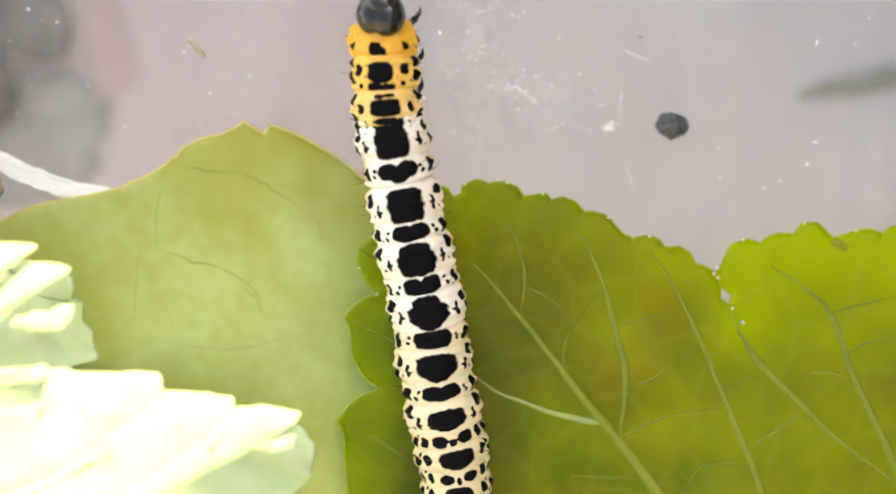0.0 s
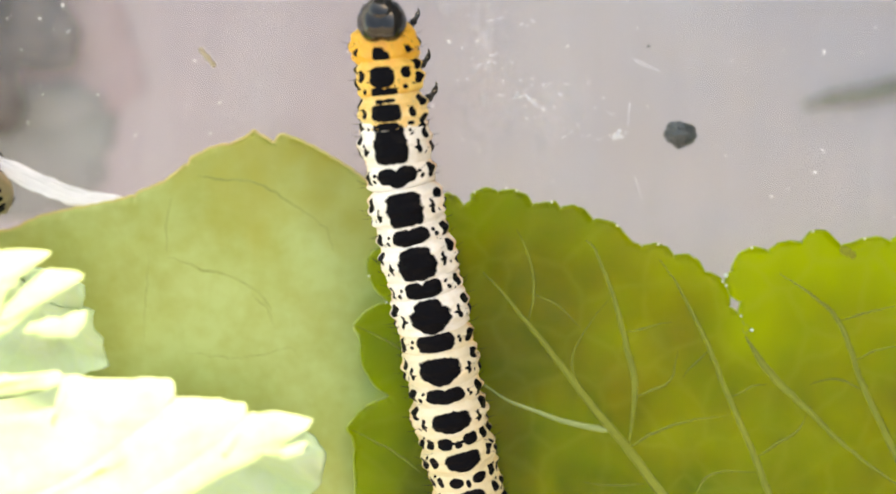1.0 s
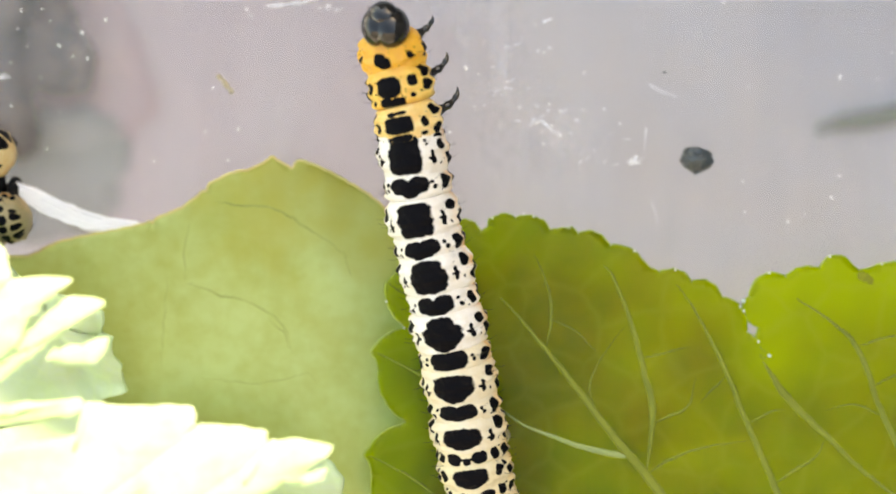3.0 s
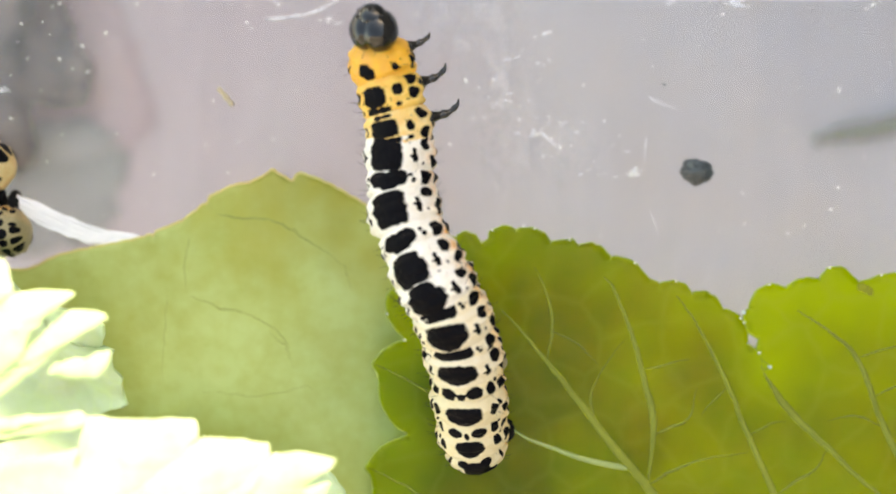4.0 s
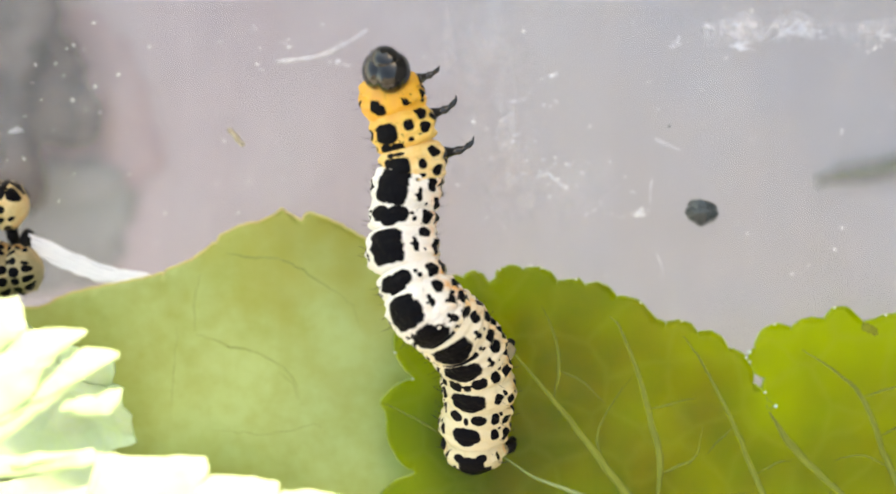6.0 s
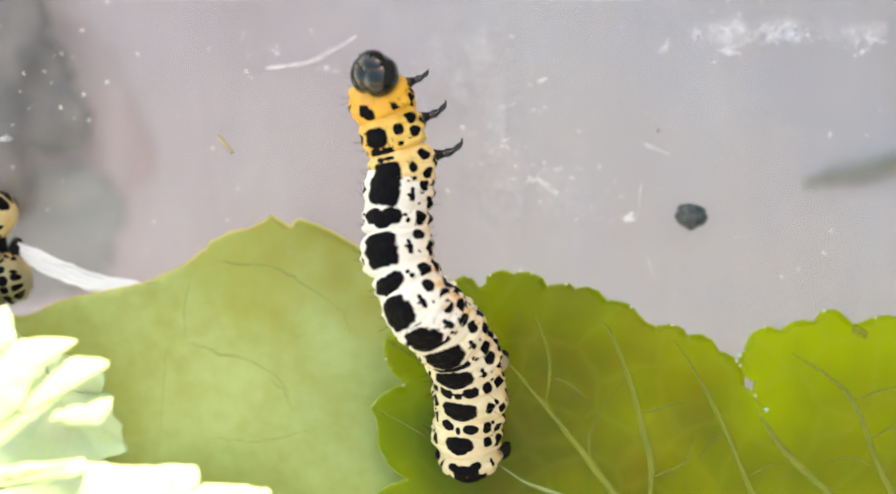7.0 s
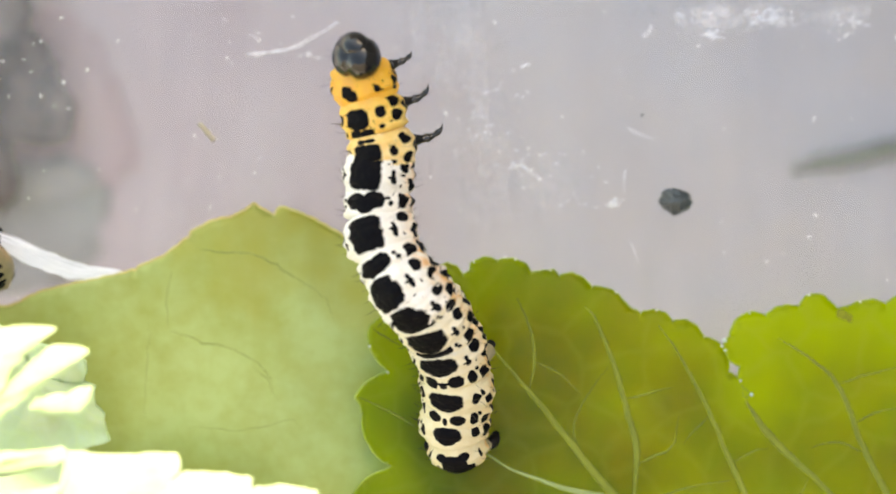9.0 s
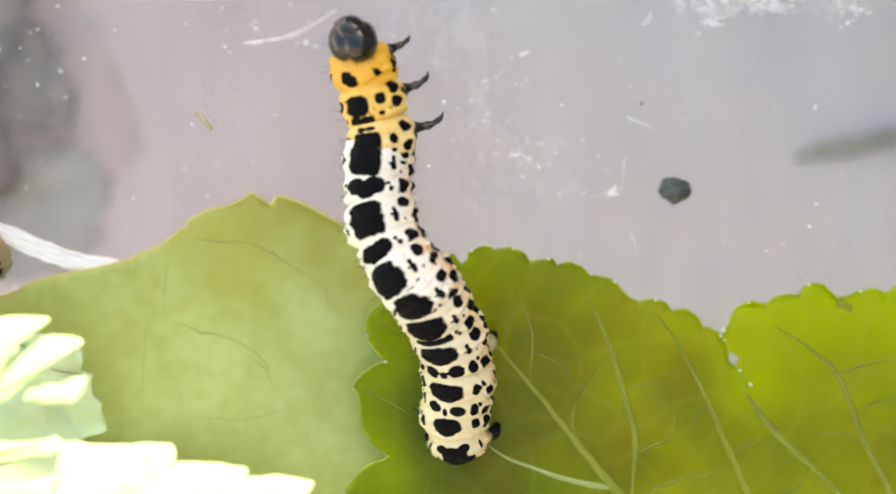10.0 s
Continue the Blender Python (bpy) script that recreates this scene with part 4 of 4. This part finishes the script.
posture(7.0, (-4.18, 9.64, 11.6, -40), (-3.92, 8.70, 10.2, -35), (-2.83, 5.31, 9.6, -30), (-3.07, 3.99, 9.4, -24), (-3.12, 0.99, 9.6, -26), (-2.00, -1.61, 10.0, -41), (-1.56, -2.10, 9.8, -40), (-0.58, -3.08, 9.0, -31), (0.16, -4.38, 7.8, -26), (0.60, -6.49, 6.6, -20), (0.40, -8.62, 5.7, -14), (0.54, -10.11, 5.3, -10))
posture(7.5, (-4.19, 9.59, 11.6, -39), (-3.93, 8.68, 10.2, -34), (-2.71, 5.35, 9.6, -28), (-2.96, 4.06, 9.4, -23), (-2.99, 1.05, 9.6, -25), (-1.80, -1.56, 10.0, -42), (-1.30, -2.12, 9.8, -41), (-0.39, -3.12, 9.0, -33), (0.31, -4.47, 7.8, -26), (0.68, -6.60, 6.6, -20), (0.49, -8.72, 5.7, -14), (0.65, -10.21, 5.3, -11))
posture(8.0, (-4.13, 9.62, 11.6, -38), (-3.83, 8.72, 10.2, -34), (-2.70, 5.30, 9.6, -28), (-2.93, 3.94, 9.4, -23), (-2.87, 0.94, 9.6, -24), (-1.78, -1.63, 10.0, -40), (-1.35, -2.13, 9.8, -39), (-0.46, -3.15, 9.0, -32), (0.24, -4.50, 7.8, -26), (0.70, -6.64, 6.6, -21), (0.52, -8.73, 5.7, -14), (0.71, -10.22, 5.3, -11))
posture(8.5, (-4.25, 9.58, 11.6, -37), (-3.95, 8.68, 10.2, -33), (-2.81, 5.31, 9.6, -28), (-2.96, 4.00, 9.4, -22), (-2.85, 0.99, 9.6, -24), (-1.71, -1.57, 10.0, -39), (-1.27, -2.12, 9.8, -38), (-0.40, -3.15, 9.0, -32), (0.32, -4.56, 7.8, -27), (0.79, -6.72, 6.6, -21), (0.59, -8.81, 5.7, -14), (0.77, -10.27, 5.3, -11))
posture(9.0, (-4.11, 9.77, 11.6, -37), (-3.85, 8.85, 10.2, -33), (-2.95, 5.41, 9.6, -27), (-3.16, 4.08, 9.4, -22), (-3.06, 1.09, 9.6, -23), (-1.83, -1.36, 10.0, -37), (-1.33, -1.93, 9.8, -36), (-0.50, -3.01, 9.0, -31), (0.24, -4.48, 7.8, -27), (0.76, -6.72, 6.6, -22), (0.58, -8.81, 5.7, -14), (0.75, -10.30, 5.3, -11))
posture(9.5, (-4.07, 9.74, 11.6, -36), (-3.76, 8.88, 10.2, -32), (-2.83, 5.48, 9.6, -27), (-3.04, 4.35, 9.4, -21), (-2.99, 1.39, 9.6, -23), (-1.84, -1.17, 10.0, -36), (-1.37, -1.75, 9.8, -35), (-0.55, -2.89, 9.0, -31), (0.17, -4.42, 7.8, -28), (0.80, -6.72, 6.6, -22), (0.58, -8.82, 5.7, -14), (0.79, -10.32, 5.3, -11))
posture(10.0, (-4.08, 10.00, 11.6, -35), (-3.71, 9.02, 10.2, -32), (-2.77, 5.48, 9.6, -27), (-3.01, 4.28, 9.4, -21), (-2.86, 1.30, 9.6, -22), (-1.62, -1.19, 10.0, -34), (-1.03, -1.80, 9.8, -33), (-0.34, -2.88, 9.0, -30), (0.46, -4.43, 7.8, -28), (0.97, -6.75, 6.6, -23), (0.73, -8.86, 5.7, -14), (0.90, -10.37, 5.3, -11))

BASE = Vector(POSTURES[-1][1][-1][:3]) * MM - Vector((0, 0, 0.0022))
crawler, crawler_parts = caterpillar("white caterpillar with black blotches, orange thorax, black head, rearing", BASE, "caterpillars")


def resting(label, plain, *nodes):
    """A caterpillar that keeps still in one posture."""
    base = Vector(nodes[-1][:3]) * MM - Vector((0, 0, 0.0018))
    home, parts = caterpillar(label, base, "caterpillars", plain)
    for ob, m in zip(parts, body_poses(nodes, base)):
        ob.matrix_basis = m


resting("resting black-spotted caterpillar with an orange flank, half out of view", SKIN_OCHRE, (-52.31, 4.62, 2.0, 22), (-51.00, 4.56, 2.0, 22), (-48.39, 4.42, 2.0, 22), (-45.78, 4.28, 2.0, 22), (-43.18, 4.15, 2.0, 22), (-40.57, 4.01, 2.0, 22), (-37.97, 3.88, 2.0, 22), (-35.37, 3.74, 2.0, 22), (-32.78, 3.60, 2.0, 22), (-30.18, 3.47, 2.0, 22), (-27.59, 3.33, 2.0, 22), (-26.29, 3.27, 2.0, 22))
resting("tan caterpillar with rows of black spots beside the leaf edge", SKIN_TAN, (-51.41, -2.09, 2.0, -30), (-50.10, -2.00, 2.0, -30), (-47.49, -1.82, 2.0, -30), (-44.89, -1.65, 2.0, -30), (-42.28, -1.47, 2.0, -30), (-39.68, -1.29, 2.0, -30), (-37.08, -1.12, 2.0, -30), (-34.48, -0.94, 2.0, -30), (-31.89, -0.76, 2.0, -30), (-29.29, -0.59, 2.0, -30), (-26.70, -0.41, 2.0, -30), (-25.40, -0.32, 2.0, -30))

# ---- silk, droppings, dust on the tray floor ----
bm = bmesh.new()
way = smooth_line([(-25.20, 1.33), (-24.37, 0.90), (-22.55, 0.02), (-20.90, -0.53), (-19.09, -0.78), (-17.28, -1.03)], 40)
sheet = []
for lane in range(17):
    off = (lane - 8) / 8
    row = []
    for k, (x, y) in enumerate(way):
        s = k / 39
        wide = 0.5 * math.sin(math.pi * min(1, 0.25 + s * 0.75)) + 0.06
        lift = 0.09 * noise.noise((x * 0.6, lane * 0.5, 8)) + 0.012 * math.sin(lane * 1.7 + x)
        row.append(bm.verts.new((MM * (x + 0.25 * off * wide), MM * (y + off * wide + 0.1 * noise.noise((x * 2, lane * 0.3, 3))), MM * (1.7 - 1.0 * s + lift))))
    sheet.append(row)
for a, c in zip(sheet, sheet[1:]):
    for k in range(39):
        bm.faces.new((a[k], c[k], c[k + 1], a[k + 1]))
band = part("silk_band", bm, SILK)
mod = band.modifiers.new("thickness", "SOLIDIFY")
mod.thickness = 0.00012
tagged(band, "white band of matted silk beside the leaf", "silk")


def pellet(at, size, seed):
    bm = bmesh.new()
    bmesh.ops.create_icosphere(bm, subdivisions=3 if size > 0.5 else 2, radius=1)
    for v in bm.verts:
        d = v.co.normalized()
        k = 0.97 + 0.22 * noise.noise(d * 1.5 + Vector((seed, 0, 0))) + 0.16 * noise.noise(d * 3.2 + Vector((seed, 2, 0))) + 0.07 * noise.noise(d * 8 + Vector((seed, 2, 5)))
        v.co = Vector((d.x * 1.06 + d.y * 0.12, d.y * 0.86 - d.x * 0.16, d.z * 0.8)) * k * size * MM
    low = min(v.co.z for v in bm.verts)
    for v in bm.verts:
        v.co.z -= low
    ob = part("dropping", bm, FRASS, smooth=False)
    ob.location = at
    tagged(ob, "dark grey-green caterpillar dropping on the tray floor", "dropping", "droppings")


pellet((0.01355, 0.00322, 0.0), 0.88, 11)
pellet((0.01175, 0.00825, 0.0), 0.09, 5)


def fleck(bm, x, y, size, rnd):
    k = rnd.randint(4, 6)
    turn = rnd.uniform(0, 6.3)
    stretch = rnd.choice((1, 1, 1.5, 2.6))
    ring = []
    for i in range(k):
        a = 2 * math.pi * i / k
        r = size * rnd.uniform(0.6, 1.2)
        u, w = r * stretch * math.cos(a), r * math.sin(a)
        ring.append(bm.verts.new((MM * (x + u * math.cos(turn) - w * math.sin(turn)), MM * (y + u * math.sin(turn) + w * math.cos(turn)), MM * 0.02)))
    top = bm.verts.new((MM * x, MM * y, MM * (0.05 + size * 0.8)))
    for i in range(k):
        bm.faces.new((ring[i], ring[(i + 1) % k], top))
    bm.faces.new(ring[::-1])


rnd = random.Random(8)
bm = bmesh.new()
for k in range(400):
    fleck(bm, rnd.uniform(-32, 34), rnd.uniform(-4, 26), abs(rnd.gauss(0.008, 0.030)) + 0.014, rnd)
for x, y, n, spread, size in ((15.8, 12.8, 4, 0.3, 0.09), (23.9, 13.5, 6, 0.5, 0.06), (10.0, 3.1, 10, 0.16, 0.085), (2.1, 6.7, 8, 1.4, 0.055), (5.1, 5.1, 9, 0.8, 0.055), (-21.8, 11.7, 6, 1.2, 0.04), (22.9, 13.2, 8, 0.9, 0.06)):
    for k in range(n):
        fleck(bm, x + rnd.gauss(0, spread), y + rnd.gauss(0, spread * 0.7), abs(rnd.gauss(size, size * 0.5)) + 0.02, rnd)
part("dust", bm, DUST, smooth=False)
tagged(bpy.data.objects["dust"], "white dust flecks scattered on clear plastic", "dust", kind="stuff")


def thread(label, pts, width, strands=3):
    bm = bmesh.new()
    way = smooth_line(pts, 30)
    for s in range(strands):
        tube(bm, [(MM * (x + 0.16 * noise.noise((x, y, s * 3.0)) + 0.06 * noise.noise((x * 5, y * 5, s))), MM * (y + 0.2 * noise.noise((x, y, s * 5.0 + 9)) + 0.06 * noise.noise((x * 5, y * 5, s + 4))), MM * (0.12 + 0.06 * s)) for x, y in way],
             [MM * width * (0.5 + 0.5 * math.sin(math.pi * min(1, i / 20 + 0.1))) for i in range(30)], 5)
    tagged(part("silk_thread", bm, SILK), label, "silk thread", "silk threads")


thread("white silk thread stuck to the tray floor", [(-11.28, 11.91), (-9.00, 12.19), (-7.49, 12.83), (-5.92, 13.78)], 0.035, 4)
thread("short bright fibre on the tray floor", [(4.68, 11.09), (4.95, 11.19), (5.25, 11.33)], 0.06, 2)
thread("faint silk thread on the tray floor", [(4.61, 5.36), (5.10, 5.03), (5.70, 4.70)], 0.045, 2)
thread("faint scratch-like silk thread", [(10.67, 5.17), (10.70, 4.44), (10.67, 3.71)], 0.032, 1)
thread("faint silk thread on the tray floor", [(10.95, 0.86), (11.15, 0.30), (11.42, -0.36)], 0.02, 1)
thread("faint silk thread on the tray floor", [(10.89, 7.42), (11.72, 7.09), (12.45, 6.83)], 0.02, 2)

def tuft(at, spread, count, seed):
    """A matted tuft of short silk strands."""
    rnd = random.Random(seed)
    bm = bmesh.new()
    for k in range(count):
        x, y = at[0] + rnd.gauss(0, spread), at[1] + rnd.gauss(0, spread * 0.35)
        a, long = rnd.gauss(0.25, 0.5), rnd.uniform(0.12, 0.6)
        way = smooth_line([(x, y), (x + 0.5 * long * math.cos(a), y + 0.5 * long * math.sin(a) + rnd.uniform(-0.1, 0.1)), (x + long * math.cos(a), y + long * math.sin(a))], 7)
        fat = rnd.uniform(0.01, 0.05)
        tube(bm, [(MM * u, MM * v, MM * (0.1 + 0.1 * rnd.random())) for u, v in way], [MM * fat * w for w in (0.2, 0.7, 1, 1.1, 0.9, 0.6, 0.15)], 5, 0.6)
    tagged(part("silk_tuft", bm, SILK), "matted tuft of white silk on the tray floor", "silk tuft", "silk tufts", kind="stuff")


tuft((19.10, 13.85), 0.8, 95, 0)
tuft((15.77, 12.90), 0.24, 36, 1)
tuft((14.60, 14.11), 0.4, 10, 2)
tuft((23.93, 13.63), 0.4, 20, 3)
tuft((12.10, 13.03), 0.3, 6, 4)
tuft((9.91, 3.11), 0.12, 12, 5)
tuft((-26.97, 7.85), 0.3, 12, 6)
tuft((-7.68, 11.70), 0.35, 7, 7)
tuft((7.78, 5.04), 1.2, 5, 8)
tuft((4.90, 5.70), 2.0, 12, 10)
tuft((3.20, 9.60), 1.6, 7, 11)
tuft((7.40, 3.50), 1.1, 10, 12)
tuft((-12.50, 12.60), 2.2, 9, 13)
tuft((2.43, 7.36), 0.9, 8, 9)


def film_material():
    """A dried smear on plastic: clear, with thin streaks and grains of white."""
    mat = bpy.data.materials.new("dried_film")
    mat.use_nodes = True
    n, link = mat.node_tree.nodes, mat.node_tree.links.new
    bsdf = n["Principled BSDF"]
    bsdf.inputs["Base Color"].default_value = (0.92, 0.87, 0.90, 1)
    bsdf.inputs["Roughness"].default_value = 0.6
    co, thick, see, mix = n.new("ShaderNodeTexCoord"), n.new("ShaderNodeAttribute"), n.new("ShaderNodeBsdfTransparent"), n.new("ShaderNodeMixShader")
    thick.attribute_name = "film"
    streak, stretch, grain, times_, lift, cut = n.new("ShaderNodeTexNoise"), n.new("ShaderNodeMapping"), n.new("ShaderNodeTexNoise"), n.new("ShaderNodeMath"), n.new("ShaderNodeMath"), n.new("ShaderNodeMapRange")
    stretch.inputs["Scale"].default_value = (900, 170, 1)
    streak.inputs["Scale"].default_value, streak.inputs["Detail"].default_value = 1.0, 5
    grain.inputs["Scale"].default_value, grain.inputs["Detail"].default_value = 1500, 4
    link(co.outputs["Object"], stretch.inputs["Vector"]), link(stretch.outputs[0], streak.inputs["Vector"]), link(co.outputs["Object"], grain.inputs["Vector"])
    times_.operation = lift.operation = "MULTIPLY"
    link(streak.outputs["Fac"], times_.inputs[0]), link(grain.outputs["Fac"], times_.inputs[1])
    cut.inputs["From Min"].default_value, cut.inputs["From Max"].default_value = 0.20, 0.40
    link(times_.outputs[0], cut.inputs["Value"])
    link(cut.outputs[0], lift.inputs[0]), link(thick.outputs["Fac"], lift.inputs[1])
    link(lift.outputs[0], mix.inputs[0])
    link(see.outputs[0], mix.inputs[1]), link(bsdf.outputs[0], mix.inputs[2])
    link(mix.outputs[0], n["Material Output"].inputs["Surface"])
    return mat


FILM = film_material()


def smear(at, size, turn, strength, seed):
    """An irregular patch of dried film on the tray floor, thinning out to its edge."""
    bm = bmesh.new()
    film, rows = [], []
    for ring in range(8):
        row = []
        for k in range(36):
            a = 2 * math.pi * k / 36
            r = (ring + 0.15) / 7.15 * (1 + 0.35 * noise.noise((math.cos(a) * 1.5, math.sin(a) * 1.5, seed)))
            u, w = r * size[0] * math.cos(a), r * size[1] * math.sin(a)
            row.append(bm.verts.new((MM * (at[0] + u * math.cos(turn) - w * math.sin(turn)), MM * (at[1] + u * math.sin(turn) + w * math.cos(turn)), MM * (0.03 + 0.004 * seed))))
            film.append(strength * (1 - ring / 7) ** 0.8)
        rows.append(row)
    for a, b in zip(rows, rows[1:]):
        for k in range(36):
            bm.faces.new((a[k], b[k], b[(k + 1) % 36], a[(k + 1) % 36]))
    bm.faces.new(rows[0])
    ob = part("dried_smear", bm, FILM)
    ob.data.attributes.new("film", "FLOAT", "POINT").data.foreach_set("value", film)
    ob.visible_shadow = False
    tagged(ob, "thin whitish dried smear on the clear tray floor", "smear", "dried smears", kind="stuff")


for place, size, turn, strength, seed in (((2.22, 8.81), (2.6, 6.5), 0.05, 0.22, 1), ((2.57, 4.48), (2.4, 4.0), 0.0, 0.2, 2), ((6.06, 4.82), (2.4, 2.4), -0.5, 0.2, 3), ((-0.12, 12.47), (4.0, 3.0), 0.4, 0.28, 8),
                                          ((16.62, 14.05), (4.0, 1.2), 0.15, 1.0, 4), ((18.63, 13.84), (2.6, 0.7), 0.1, 1.0, 5), ((12.95, 14.25), (2.0, 0.9), 0.1, 0.7, 6), ((23.65, 14.00), (2.4, 0.9), 0.1, 0.8, 7)):
    smear(place, size, turn, strength, seed)

# ---- things under the tray, out of focus ----
FLOOR = -0.042


def rough_lump(name, label, category, mat, at, size, seed, rough=0.5, detail=5):
    bm = bmesh.new()
    bmesh.ops.create_icosphere(bm, subdivisions=detail, radius=1)
    for v in bm.verts:
        d = v.co.normalized()
        k = 1 + rough * noise.noise(d * 1.8 + Vector((seed, 0, 0))) + 0.5 * rough * noise.noise(d * 5 + Vector((0, seed, 0)))
        v.co = Vector((d.x * size[0], d.y * size[1], d.z * size[2])) * k * MM
    low = min(v.co.z for v in bm.verts)
    ob = part(name, bm, mat)
    ob.location = (at[0], at[1], FLOOR - low)
    return tagged(ob, label, category)


bm = bmesh.new()
way = smooth_line([(32.51, 8.12), (34.85, 8.75), (37.97, 9.18), (41.61, 10.07), (45.77, 10.60)], 24)
tube(bm, [(MM * x, MM * y, FLOOR + MM * 0.95) for x, y in way], [MM * (0.35 + 0.5 * min(1, k / 9) + 0.35 * noise.noise((k * 0.6, 0, 0))) for k in range(24)], 10)
tagged(part("twig", bm, TWIG), "blurred grey-green twig on the tabletop", "twig")
rough_lump("moss_clump", "brownish grey clump of debris under the tray", "debris", CLUMP, (-0.04350, 0.01820, 0.0), (7.0, 10.5, 2), 2, 0.85)
rough_lump("shed_leaf", "dull grey-green shed leaf under the tray", "leaf", SHED, (-0.03880, 0.00443, 0.0), (7.0, 6.5, 0.06), 4, 0.4)
rough_lump("shed_leaf", "small dark green leaf scrap under the tray", "leaf", SHED, (-0.03508, 0.00809, 0.0), (3.5, 1.8, 0.3), 6, 0.4)
rough_lump("petal", "faded pinkish petal under the tray", "petal", PINK, (-0.03535, 0.01279, 0.0), (6.5, 9.5, 0.05), 8, 0.3)
bm = bmesh.new()
way = smooth_line([(-14.04, 7.97), (-13.71, 7.64), (-13.41, 7.24), (-13.15, 6.98)], 10)
tube(bm, [(MM * x, MM * y, MM * 0.1) for x, y in way], [MM * (0.14 + 0.1 * noise.noise((k * 0.9, 3, 0))) for k in range(10)], 7)
tagged(part("leaf_crumb", bm, CRUMB), "tan crumb of dry leaf on the tray", "crumb")


# ---- what moves ----
def motions():
    tracks = [[] for _ in crawler_parts]
    for t, nodes in POSTURES:
        for rows, m in zip(tracks, body_poses(nodes, BASE)):
            rows.append((t, m))
    for ob, rows in zip(crawler_parts, tracks):
        walk(ob, rows)
    # the hooked legs: seconds, degrees folded in under the body, degrees swung forwards
    strides = ((0, 20, 22), (1.0, 18, 24), (1.6, 8, 24), (2.5, 2, 22), (3.2, 0, 16), (4.3, 0, 0), (10, 0, 0))
    for ob, side, hip in LEGS:
        walk(ob, [(t, Matrix.Translation(hip) @ pose(0, 0, 0, 0, side * fold, side * swing) @ Matrix.Translation(-hip)) for t, fold, swing in strides])


motions()
